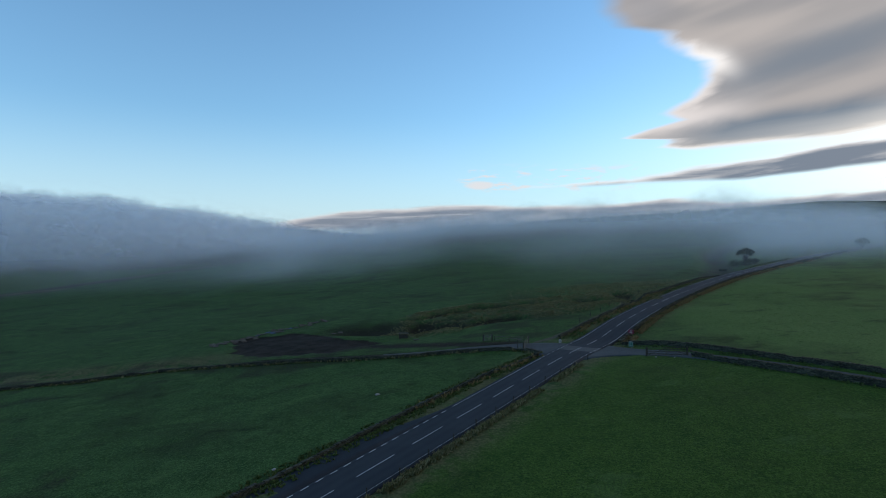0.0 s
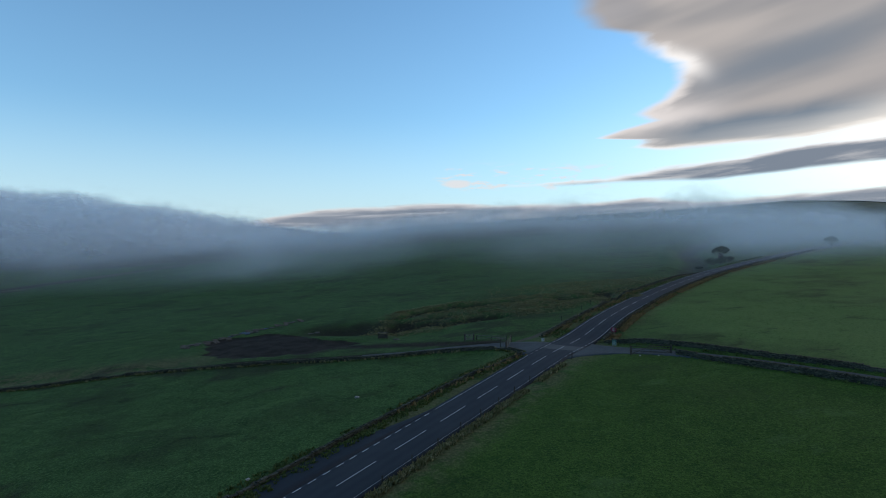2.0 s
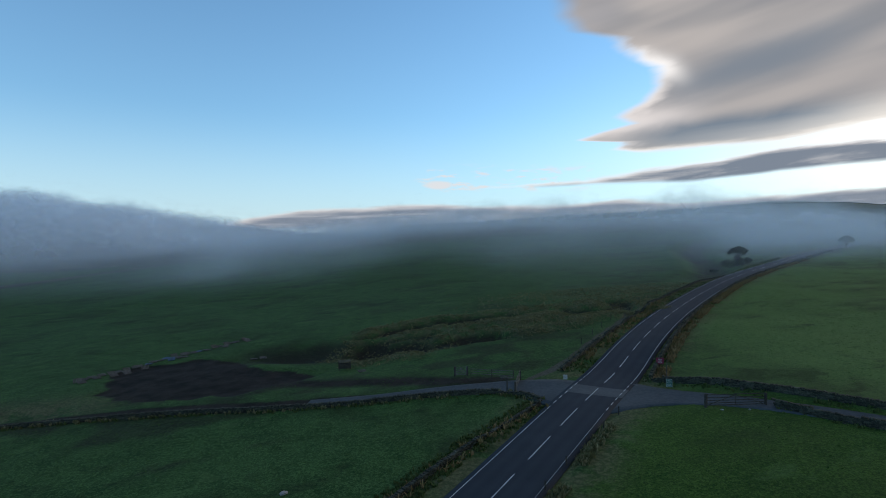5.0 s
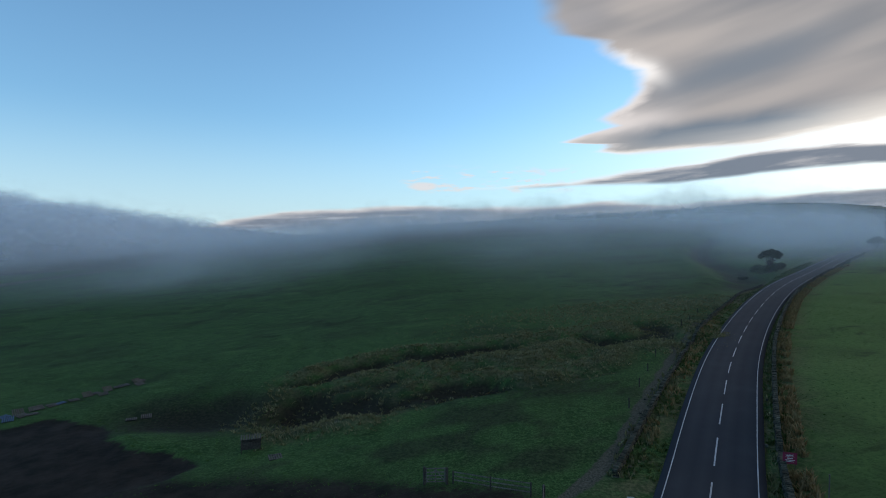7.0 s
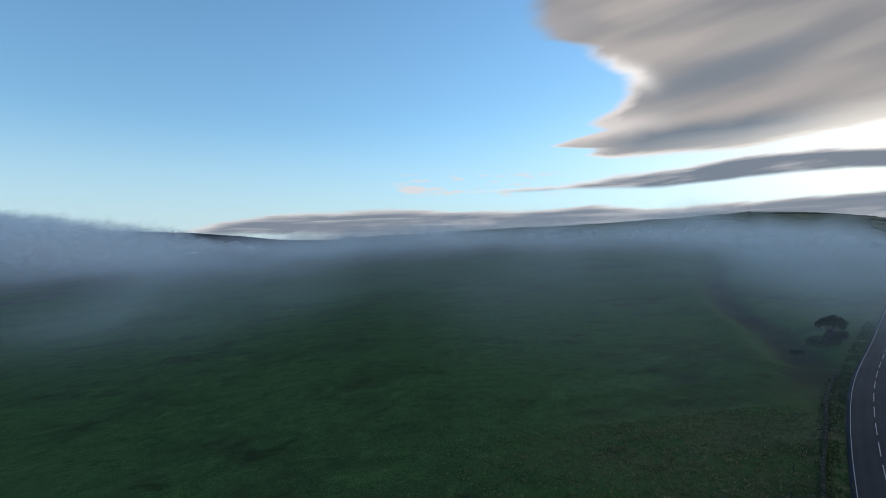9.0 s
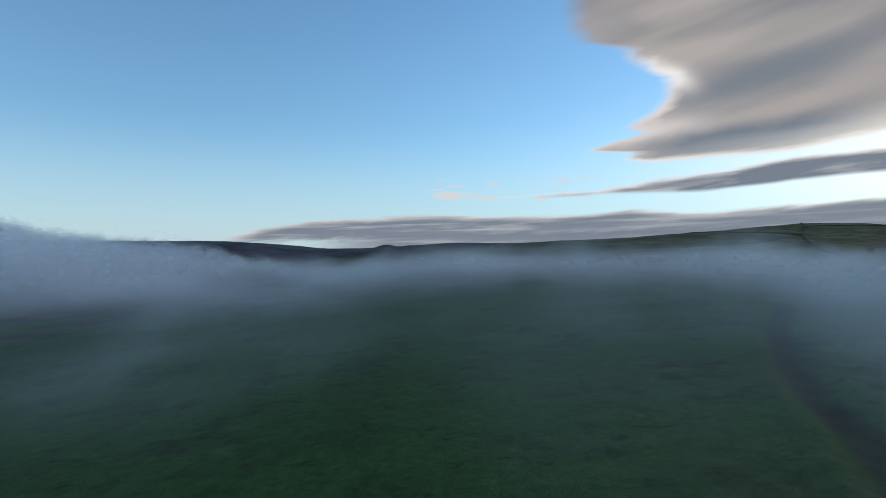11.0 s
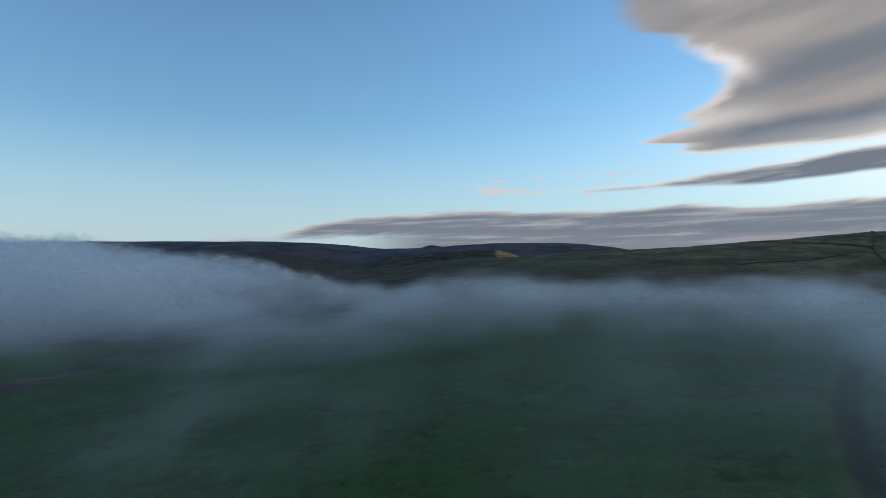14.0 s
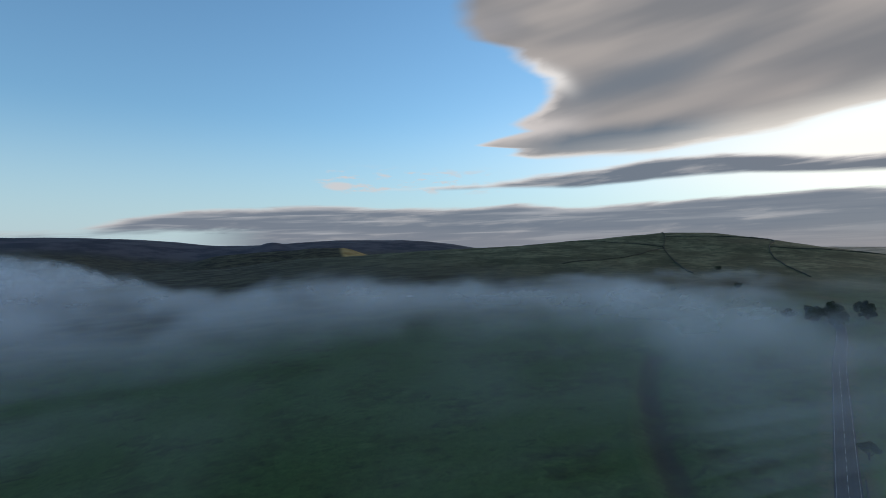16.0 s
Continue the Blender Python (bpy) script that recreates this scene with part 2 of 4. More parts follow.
LANE_R = smooth([(25.2, 94.6), (31.5, 91.6), (37, 87.9), (43, 82.3), (49.5, 75.0), (55, 67.5), (65, 54), (88, 24), (130, -30)], 1.5)
# line of peat hollows across the tussock ground
CHANNEL = smooth([(-6, 144), (0, 147), (9, 151), (18, 150), (28, 151), (37, 149), (45, 148), (52, 150)], 1.5)
# a second, shorter line of hollows
CHANNEL_LOW = smooth([(-5, 135), (1, 132.5), (7, 130.5), (14, 131.5), (19, 128.5)], 1.5)
TRACK = smooth([(17.5, 101.5), (24, 107.5), (33, 119), (43.2, 132), (49.2, 139.8), (57.9, 150.0), (64, 157)], 1.5)
GULLY = smooth([(82, 168), (97, 192), (108, 205), (117, 222), (127, 241), (137, 266), (150, 292), (165, 318), (187, 353), (206, 380), (240, 420)], 3.0)


def base_height(x, y):
    """The lie of the land, without the small unevenness."""
    x, y = np.asarray(x, float), np.asarray(y, float)
    xs = 240 * np.tanh(x / 240)
    near = -2.4 + 0.1 * xs - 0.24 * np.logaddexp(0, (xs - 20) / 8) + 0.025 * np.minimum(y, 420)
    far = np.interp(y, [-5000, 380, 700, 1000, 1300, 1600, 2300, 2900, 3400, 5000], [0, 0, 18, 36, 48, 30, -25, 0, 20, 10])
    h = near + far
    # high hill beyond the road
    ex, ey = (x - 1110) / 390, (y - 1480) / 520
    h = h + 55 * np.exp(-(ex**2 + ey**2) ** 0.9)
    h = h + 14 * np.exp(-(((x - 620) / 420) ** 2 + ((y - 1250) / 330) ** 2))
    h = h + 64 * np.exp(-(((x - 1650) / 200) ** 2 + ((y - 1640) / 260) ** 2))
    h = h + 26 * sstep(np.hypot(x, y), 3300, 4200) * sstep(x, 1600, 2300)
    h = h - 27 * sstep(x, 1050, 1500) * sstep(y, 500, 1000) * sstep(x, 2600, 2100)
    # far ridges and the pointed knoll
    h = h + 78 * sstep(y, 2900, 3900) * sstep(x, 1700, 700) * (1 + 0.06 * fbm(x / 700, y / 700, 3, 7))
    h = h + 34 * np.exp(-(((x + 148) / 95) ** 2 + ((y - 3500) / 160) ** 2))
    h = h + 60 * np.exp(-((np.abs(x + 60) / 395) ** 7 + ((y - 2900) / 190) ** 2))
    # dips by the junction and the feeding ground
    h = h - 0.9 * np.exp(-(((x - 35) / 11) ** 2 + ((y - 101) / 11) ** 2)) - 0.9 * np.exp(-(((x + 10) / 15) ** 2 + ((y - 124) / 10) ** 2))
    # valley side to the left
    h = h - 14 * sstep(x, -150, -420) * sstep(y, 1500, 600) + 55 * sstep(x, -500, -1300)
    return h


def lane_gap(x, y):
    """How far from the lanes and their mouths."""
    gap = np.minimum(np.abs(off(LANE_L, x, y)[0]), np.abs(off(LANE_R, x, y)[0]))
    return np.maximum(np.minimum(gap, np.minimum(np.hypot(x - 18.8, y - 97.0) - 3.5, np.hypot(x - 29.0, y - 93.8) - 4.5)), 0)


def height(x, y):
    x, y = np.asarray(x, float), np.asarray(y, float)
    h = base_height(x, y)
    road, _ = off(ROAD, x, y)
    lane = lane_gap(x, y)
    away = np.minimum(sstep(np.abs(road), 4.5, 9), sstep(lane, 2.5, 5))
    rough = 0.55 * fbm(x / 40, y / 40, 3, 3) + 0.10 * fbm(x / 5, y / 5, 3, 11)
    h = h + rough * away
    # peat hollows with tussock ridges between
    hag = hag_mask(x, y)
    h = h + hag * (3.0 * np.clip(hag_lump(x, y), -0.45, 0.35) - 0.3)
    # hollow by the feeding ground
    h = h - 2.2 * np.exp(-(((x + 19) / 12) ** 2 + ((y - 136.5 + 0.2 * (x + 19)) / 5.2) ** 2)) - 1.0 * np.exp(-(((x + 4) / 5) ** 2 + ((y - 130) / 4) ** 2))
    h = h - 0.5 * mud_mask(x, y)
    # ditch beside the far left wall
    h = h - 0.9 * np.exp(-(((y - 113) / 3.5) ** 2)) * sstep(x, -34, -52) * (0.6 + 0.6 * fbm(x / 9, y / 6, 3, 83))
    g, along = off(GULLY, x, y)
    h = h - 2.3 * np.exp(-((g / 6.5) ** 2)) * sstep(along, 8, 45) + 0.8 * np.exp(-(((g + 11) / 4) ** 2)) * sstep(along, 8, 45)
    h = h + far_relief(x, y)
    # the made-up ground of road and lanes
    h = h - 0.18 * np.where(np.abs(road) < 4.4, 1, 0) - 0.12 * np.where(lane < 2.2, 1, 0)
    return h


def far_relief(x, y):
    far = sstep(np.hypot(x - 20, y - 120), 450, 900)
    return far * (5 * fbm(x / 160, y / 160, 4, 31) + 1.2 * fbm(x / 28, y / 28, 2, 37))


def hag_lump(x, y):
    """Above nought on tussock ridges, below it in the peat hollows."""
    x, y = np.asarray(x, float), np.asarray(y, float)
    g, along = off(CHANNEL, x, y)
    g = np.minimum(np.abs(g), np.abs(off(CHANNEL_LOW, x, y)[0])) + 2.6 * fbm(x / 6, y / 6, 3, 23)
    cut = np.clip(0.75 + 0.9 * fbm(along / 8, g * 0 + 3.3, 2, 25), 0.1, 1.2)
    return 0.16 + 0.55 * fbm(x / 6.5, y / 4.5, 4, 21) - 0.85 * cut * np.exp(-((g / 3.2) ** 2))


def hag_mask(x, y):
    c, s = math.cos(0.32), math.sin(0.32)
    u, v = (x - 27) * c + (y - 143) * s, -(x - 27) * s + (y - 143) * c
    w = 1 - ((u / 44) ** 2 + (v / 15.5) ** 2) + 0.5 * fbm(x / 14, y / 14, 3, 5)
    return np.maximum(sstep(w, 0, 0.5), np.exp(-((off(CHANNEL, x, y)[0] / 5.5) ** 4)))


def mud_mask(x, y):
    u, v = (x + 34) * 0.855 - (y - 125.5) * 0.52, (x + 34) * 0.52 + (y - 125.5) * 0.855
    w = 1 - ((u / 24) ** 2 + (v / 12) ** 2) + 0.8 * fbm(x / 8, y / 8, 4, 9)
    return sstep(w, 0.1, 0.45)


# ---- materials ----
def material(name):
    m = bpy.data.materials.new(name)
    m.use_nodes = True
    return m, Nodes(m.node_tree)


def finish(N, color, rough=0.8, normal=None, metal=0.0, spec=0.3):
    b = N.add("ShaderNodeBsdfPrincipled")
    N.put(b.inputs["Base Color"], (*color, 1) if isinstance(color, tuple) else color)
    N.put(b.inputs["Roughness"], rough)
    N.put(b.inputs["Metallic"], metal)
    N.put(b.inputs["Specular IOR Level"], spec)
    if normal is not None:
        N.put(b.inputs["Normal"], normal)
    o = N.add("ShaderNodeOutputMaterial")
    N.put(o.inputs[0], b.outputs[0])


def place(N):
    return N.add("ShaderNodeNewGeometry").outputs["Position"]


def mat_ground():
    m, N = material("pasture")
    p = place(N)
    big = N.noise(p, 0.035, 4, 0.55)
    mid = N.noise(p, 0.35, 5, 0.65)
    fine = N.noise(p, 2.6, 5, 0.7)
    grain = N.noise(p, 6.0, 3, 0.6)
    clump = N.noise(N.scaled(p, (1, 1.5, 1)), 0.11, 6, 0.66, 0.5)
    grass = N.mix(N.step(mid, 0.30, 0.72), (0.024, 0.062, 0.016), (0.058, 0.124, 0.034))
    grass = N.mix(N.m("MULTIPLY", N.step(fine, 0.46, 0.57), 0.75), grass, (0.080, 0.154, 0.046))
    grass = N.mix(N.m("MULTIPLY", N.step(grain, 0.46, 0.60), 0.75), grass, (0.014, 0.040, 0.010))
    lush = N.mix(N.step(mid, 0.3, 0.7), (0.026, 0.070, 0.011), (0.052, 0.110, 0.017))
    lush = N.mix(N.m("MULTIPLY", N.step(fine, 0.46, 0.57), 0.8), lush, (0.068, 0.130, 0.023))
    lush = N.mix(N.m("MULTIPLY", N.step(grain, 0.46, 0.60), 0.72), lush, (0.013, 0.036, 0.007))
    c = N.mix(N.attr("lush"), grass, lush)
    c = N.mix(N.m("MULTIPLY", N.attr("grazed"), N.step(fine, 0.36, 0.56, 0.45, 0.95)), c, (0.092, 0.162, 0.044))
    # rushy, trodden and boggy patches, broad and small
    boggy = N.m("MULTIPLY", N.step(big, 0.44, 0.64), N.step(clump, 0.34, 0.60))
    c = N.mix(N.m("MULTIPLY", boggy, N.lin(N.attr("lush"), 0, 1, 0.60, 0.22)), c, (0.024, 0.036, 0.014))
    c = N.mix(N.m("MULTIPLY", N.step(clump, 0.57, 0.68), N.lin(N.attr("lush"), 0, 1, 0.60, 0.25)), c, (0.016, 0.026, 0.010))
    c = N.mix(N.m("MULTIPLY", N.step(clump, 0.42, 0.32), 0.35), c, (0.085, 0.145, 0.046))
    tawny = N.mix(N.step(fine, 0.35, 0.70), (0.060, 0.070, 0.030), (0.160, 0.145, 0.080))
    patchy = N.m("MULTIPLY", N.attr("rough"), N.step(N.m("ADD", N.noise(p, 0.5, 4, 0.6), N.m("MULTIPLY", N.attr("ridge"), 0.5)), 0.40, 0.75))
    c = N.mix(patchy, c, tawny)
    peat = N.mix(N.step(fine, 0.3, 0.7), (0.013, 0.013, 0.009), (0.036, 0.034, 0.022))
    c = N.mix(N.attr("hollow"), c, peat)
    mud = N.mix(N.step(mid, 0.3, 0.7), (0.012, 0.010, 0.008), (0.034, 0.028, 0.022))
    c = N.mix(N.step(N.m("ADD", N.attr("mud"), N.m("MULTIPLY", N.m("SUBTRACT", fine, 0.5), 0.8)), 0.3, 0.7), c, mud)
    gritty = N.mix(N.step(grain, 0.3, 0.7), (0.045, 0.046, 0.032), (0.125, 0.118, 0.088))
    c = N.mix(N.step(N.m("ADD", N.attr("path"), N.m("MULTIPLY", N.m("SUBTRACT", fine, 0.5), 0.7)), 0.35, 0.65), c, gritty)
    heath = N.mix(N.step(N.noise(N.scaled(p, (1, 2.2, 1)), 0.020, 6, 0.65), 0.38, 0.66), (0.038, 0.034, 0.026), (0.10, 0.10, 0.062))
    c = N.mix(N.attr("moor"), c, heath)
    hill = N.mix(N.step(N.noise(p, 0.013, 6, 0.62), 0.36, 0.66), (0.055, 0.066, 0.034), (0.170, 0.180, 0.100))
    hill = N.mix(N.m("MULTIPLY", N.step(N.noise(N.scaled(p, (1, 1.6, 1)), 0.05, 6, 0.72), 0.46, 0.58), 0.75), hill, (0.036, 0.046, 0.024))
    c = N.mix(N.attr("hillside"), c, hill)
    # distance haze on the far ridges, painted in as blue-violet ground colour
    hazed_ridge = N.mix(N.step(N.noise(p, 0.006, 6, 0.6), 0.38, 0.62), (0.050, 0.052, 0.068), (0.105, 0.100, 0.115))
    c = N.mix(N.attr("heather"), c, hazed_ridge)
    # sunlight on the far spur, painted as a golden ground colour
    sunlit_gold = N.mix(N.step(N.noise(p, 0.02, 5), 0.35, 0.65), (0.28, 0.19, 0.07), (0.44, 0.33, 0.14))
    c = N.mix(N.attr("bracken"), c, sunlit_gold)
    # far plain to the right: its haze and sunlight are put into a pale colour
    straw = N.mix(N.step(N.noise(N.scaled(p, (1, 3, 1)), 0.004, 5, 0.6), 0.40, 0.60), (0.17, 0.16, 0.12), (0.42, 0.36, 0.27))
    c = N.mix(N.attr("straw"), c, straw)
    h = N.m("ADD", N.m("MULTIPLY", fine, 0.5), N.m("MULTIPLY", grain, 0.25))
    finish(N, c, 0.95, N.bump(h, 0.8, 0.14), spec=0.1)
    return m


def mat_asphalt():
    m, N = material("asphalt")
    p = place(N)
    g = N.noise(p, 14, 4, 0.7)
    l = N.noise(p, 0.22, 4, 0.6)
    c = N.mix(g, (0.012, 0.018, 0.026), (0.022, 0.030, 0.041))
    c = N.mix(N.step(l, 0.45, 0.75), c, (0.026, 0.034, 0.044))
    worn = N.attr("worn")
    c = N.mix(N.m("MULTIPLY", worn, N.step(l, 0.2, 0.6, 0.3, 0.8)), c, (0.031, 0.039, 0.048))
    finish(N, c, 0.82, N.bump(g, 0.4, 0.01), spec=0.22)
    return m


def mat_plain(name, lo, hi, scale=6.0, rough=0.85, bump=0.3, dist=0.02, island=0.0, spec=0.25, metal=0.0, streak=(1, 1, 1)):
    m, N = material(name)
    p = N.scaled(place(N), streak)
    a, b = N.noise(p, scale, 5, 0.65), N.noise(p, scale * 0.13, 3, 0.55)
    c = N.mix(N.step(N.m("ADD", N.m("MULTIPLY", a, 0.65), N.m("MULTIPLY", b, 0.35)), 0.33, 0.67), lo, hi)
    if island:
        r = N.add("ShaderNodeNewGeometry").outputs["Random Per Island"]
        c = N.mix(1.0, c, N.mix(r, (1 - island,) * 3, (1 + island,) * 3), "MULTIPLY")
    finish(N, c, rough, N.bump(a, bump, dist), metal=metal, spec=spec)
    return m


def mat_fog():
    m, N = material("fog")
    p = place(N)
    soft = N.noise(N.scaled(p, (0.65, 1, 1.9)), 0.013, 3, 0.55, 0.2)
    wisp = N.noise(N.scaled(p, (0.9, 1, 1.3)), 0.036, 5, 0.62, 0.45)
    n = N.m("ADD", N.m("MULTIPLY", soft, 0.56), N.m("MULTIPLY", wisp, 0.44))
    body = N.attr("veil_depth")
    rim = N.attr("rim")
    # dense hearts stay closed, thin rims break into wisps
    open_n = N.m("SUBTRACT", n, N.m("MULTIPLY", rim, 0.38))
    cut = N.step(open_n, 0.20, N.lin(rim, 0, 1, 0.56, 0.44))
    a = N.m("MULTIPLY", body, cut, clamp=True)
    d = N.add("ShaderNodeBsdfDiffuse")
    t = N.add("ShaderNodeBsdfTranslucent")
    for s in (d, t):
        s.inputs["Color"].default_value = (0.855, 0.92, 0.985, 1)
    lit = N.add("ShaderNodeMixShader")
    lit.inputs[0].default_value = 0.5
    N.put(lit.inputs[1], d.outputs[0]), N.put(lit.inputs[2], t.outputs[0])
    clear = N.add("ShaderNodeBsdfTransparent")
    out = N.add("ShaderNodeMixShader")
    N.put(out.inputs[0], a), N.put(out.inputs[1], clear.outputs[0]), N.put(out.inputs[2], lit.outputs[0])
    o = N.add("ShaderNodeOutputMaterial")
    N.put(o.inputs[0], out.outputs[0])
    return m


GROUND, ASPHALT, FOG = mat_ground(), mat_asphalt(), mat_fog()
PAINT = mat_plain("road_paint", (0.30, 0.31, 0.32), (0.58, 0.59, 0.59), 5.0, 0.7)
CONCRETE = mat_plain("pale_asphalt", (0.058, 0.068, 0.073), (0.092, 0.102, 0.106), 4.0, 0.85)
LANE = mat_plain("lane_surface", (0.036, 0.048, 0.055), (0.066, 0.080, 0.088), 2.5, 0.85)
STONE = mat_plain("gritstone", (0.018, 0.021, 0.014), (0.070, 0.072, 0.054), 5.0, 0.95, 0.6, 0.03, island=0.45)


# ---- mesh helpers ----
def mesh_object(name, verts, faces, mat, parent=None, smooth_faces=False, attrs=None):
    me = bpy.data.meshes.new(name)
    me.from_pydata([tuple(map(float, v)) for v in verts] if not isinstance(verts, np.ndarray) else verts.tolist(), [], faces if isinstance(faces, list) else faces.tolist())
    me.materials.append(mat)
    if smooth_faces:
        me.polygons.foreach_set("use_smooth", [True] * len(me.polygons))
    for key, values in (attrs or {}).items():
        a = me.attributes.new(key, "FLOAT", "POINT")
        a.data.foreach_set("value", np.asarray(values, np.float32))
    me.update()
    ob = new(name, me)
    if parent is not None:
        ob.parent = parent
    return ob


def grid_faces(nu, nv):
    i = np.arange(nu * nv).reshape(nu, nv)
    return np.stack([i[:-1, :-1], i[1:, :-1], i[1:, 1:], i[:-1, 1:]], -1).reshape(-1, 4)


def part(name, bm, mat, parent, label=""):
    me = bpy.data.meshes.new(name)
    bm.to_mesh(me)
    bm.free()
    me.materials.append(mat)
    ob = new(name, me)
    ob.parent = parent
    return tagged(ob, label=label)


def thing(name, at, turn=0, **tags):
    e = new(name)
    e.matrix_basis = pose(*at, 0, 0, turn)
    e.empty_display_size = 0.3
    return tagged(e, **tags)


def box(bm, size, at=(0, 0, 0), turn=(0, 0, 0), bevel=0.0):
    """A block with its edges broken, centred at a place."""
    m = pose(*at, *turn) @ Matrix.Diagonal((*size, 1))
    made = bmesh.ops.create_cube(bm, size=1, matrix=m)["verts"]
    if bevel:
        edges = list({e for v in made for e in v.link_edges})
        bmesh.ops.bevel(bm, geom=edges, offset=bevel, segments=1, affect="EDGES", clamp_overlap=True)
    return bm


def ground_at(x, y):
    return float(height(np.array([x]), np.array([y]))[0])


# ---- ground: one sheet to the horizon ----
def graded(lo, hi, step, out_lo, out_hi, rate):
    core = list(np.arange(lo, hi + step, step))
    a, s = [], step
    v = core[-1]
    while v < out_hi:
        s *= rate
        v += s
        a.append(v)
    b, s = [], step
    v = core[0]
    while v > out_lo:
        s *= rate
        v -= s
        b.append(v)
    return np.array(b[::-1] + core + a)


def make_ground():
    gx = graded(-100, 215, 1.1, -4700, 4700, 1.055)
    gy = graded(28, 300, 1.1, -1500, 4800, 1.045)
    X, Y = np.meshgrid(gx, gy, indexing="ij")
    x, y = X.ravel(), Y.ravel()
    z = height(x, y)
    road, _ = off(ROAD, x, y)
    hag, g = hag_mask(x, y), np.abs(off(GULLY, x, y)[0])
    along = off(GULLY, x, y)[1]
    track = np.abs(off(TRACK, x, y)[0])
    lump = hag_lump(x, y)
    verge = sstep(np.abs(road), 10, 5) * 0.8
    r = np.hypot(x - 20, y - 120)
    lush = sstep(road, 4, 8) * sstep(r, 330, 200) * np.where(y < 200, 1, 0.6)
    # boggy strip and a greener field beyond it, far to the left
    strip = (x + 290) * 0.75 - (y - 545) * 0.66 + 14 * fbm(x / 40, y / 40, 3, 57)
    north = sstep(-off(LANE_R, x, y)[0], 2, 6) * sstep(road, 4, 8) * sstep(r, 330, 200)
    lush = lush * (1 - 0.75 * north)
    moor = np.maximum(sstep(y, 480, 700) * sstep(x, 900, 500) * np.where((x < -290) & (y < 640), 0, 1), np.exp(-((strip - 16) / 20) ** 4) * sstep(y, 380, 430) * sstep(y, 720, 640))
    lush = np.maximum(lush, sstep(strip, -6, -16) * sstep(x, -200, -260) * sstep(y, 460, 500) * sstep(y, 640, 610))
    hillside = sstep(np.hypot((x - 1200) / 1.1, y - 1500), 1250, 800) * sstep(y, 500, 800)
    # where the spur's nose gets its painted patch of sun
    bracken = np.exp(-(((x - 300) / 85) ** 4 + ((y - 2780) / 230) ** 4))
    dots = sstep(fbm(x / 6, y / 3.5, 4, 51), 0.02, 0.26) * sstep(fbm(x / 24, y / 18, 2, 55), -0.25, 0.1) * sstep(road, -6, -11) * sstep(y, 150, 120) * 0.62
    attrs = {
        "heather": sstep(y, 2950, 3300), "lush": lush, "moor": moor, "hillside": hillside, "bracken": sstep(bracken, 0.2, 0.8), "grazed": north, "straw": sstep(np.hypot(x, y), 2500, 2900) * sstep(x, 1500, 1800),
        "rough": np.clip(hag * 1.0 + 0.9 * np.exp(-(((y - 114) / 6) ** 2)) * sstep(x, -34, -52) + verge + 0.6 * np.exp(-(((x - 62) / 26) ** 2 + ((y - 172) / 14) ** 2)) * sstep(road, 0, -6), 0, 1),
        "ridge": np.clip(lump, -0.5, 0.6) + 0.1,
        "hollow": np.clip(np.maximum.reduce([hag * sstep(-lump, -0.02, 0.22), 0.95 * np.exp(-((g / 5.5) ** 4)) * (0.75 + 0.4 * fbm(x / 9, y / 9, 3, 81)) * sstep(along, 8, 45),
                                             0.95 * np.exp(-(((x + 19) / 13) ** 4 + ((y - 137 + 0.2 * (x + 19)) / 6.5 + 0.5 * fbm(x / 5, y / 5, 3, 87)) ** 4)), 0.75 * np.exp(-(((x + 4) / 5.5) ** 4 + ((y - 130) / 4 + 0.4 * fbm(x / 4, y / 4, 3, 88)) ** 4)), dots]), 0, 1),
        "mud": np.maximum.reduce([mud_mask(x, y), 0.8 * np.exp(-((off(LANE_L, x, y)[0] / 2.2) ** 4)) * np.where(x < -4, 1, 0), 0.72 * np.exp(-((off(MIRE, x, y)[0] / 3.6) ** 2))]),
        "path": np.exp(-((track / 0.6) ** 4)),
    }
    keep = grid_faces(len(gx), len(gy))
    ob = mesh_object("ground", np.stack([x, y, z], 1), keep, GROUND, smooth_faces=True, attrs=attrs)
    tagged(ob, "dark green sheep pasture rising to moorland, with mud and tussocks", "ground", kind="structure")


make_ground()


# ---- road ----
def ribbon(name, line, left, right, lift, mat, parent=None, n=5, crown=0.0, thick=0.0):
    """A paved strip along a line; left and right may change along it."""
    left, right = np.broadcast_to(left, len(line)), np.broadcast_to(right, len(line))
    t = np.gradient(line[:, :2], axis=0)
    t /= np.linalg.norm(t, axis=1)[:, None]
    nrm = np.stack([t[:, 1], -t[:, 0]], 1)
    u = np.linspace(0, 1, n)
    d = left[:, None] + (right - left)[:, None] * u
    V = line[:, None, :2] + nrm[:, None] * d[..., None]
    z = base_height(V[..., 0], V[..., 1]) + lift - crown * np.abs(d)
    verts = np.concatenate([V, z[..., None]], -1).reshape(-1, 3)
    faces = grid_faces(len(line), n).tolist()
    worn = np.exp(-(((np.abs(np.abs(d) - 1.6) - 0.75) / 0.35) ** 2)).ravel()
    if thick:
        # turned-down rims
        k = len(verts)
        rim = verts.reshape(len(line), n, 3)
        for side in (0, n - 1):
            low = rim[:, side].copy()
            low[:, 2] -= thick
            start = len(verts)
            verts = np.vstack([verts, low])
            for i in range(len(line) - 1):
                a, b = i * n + side, (i + 1) * n + side
                faces.append([a, b, start + i + 1, start + i] if side else [b, a, start + i, start + i + 1])
        worn = np.r_[worn, np.zeros(len(verts) - k)]
    return mesh_object(name, verts, faces, mat, parent, True, {"worn": worn})


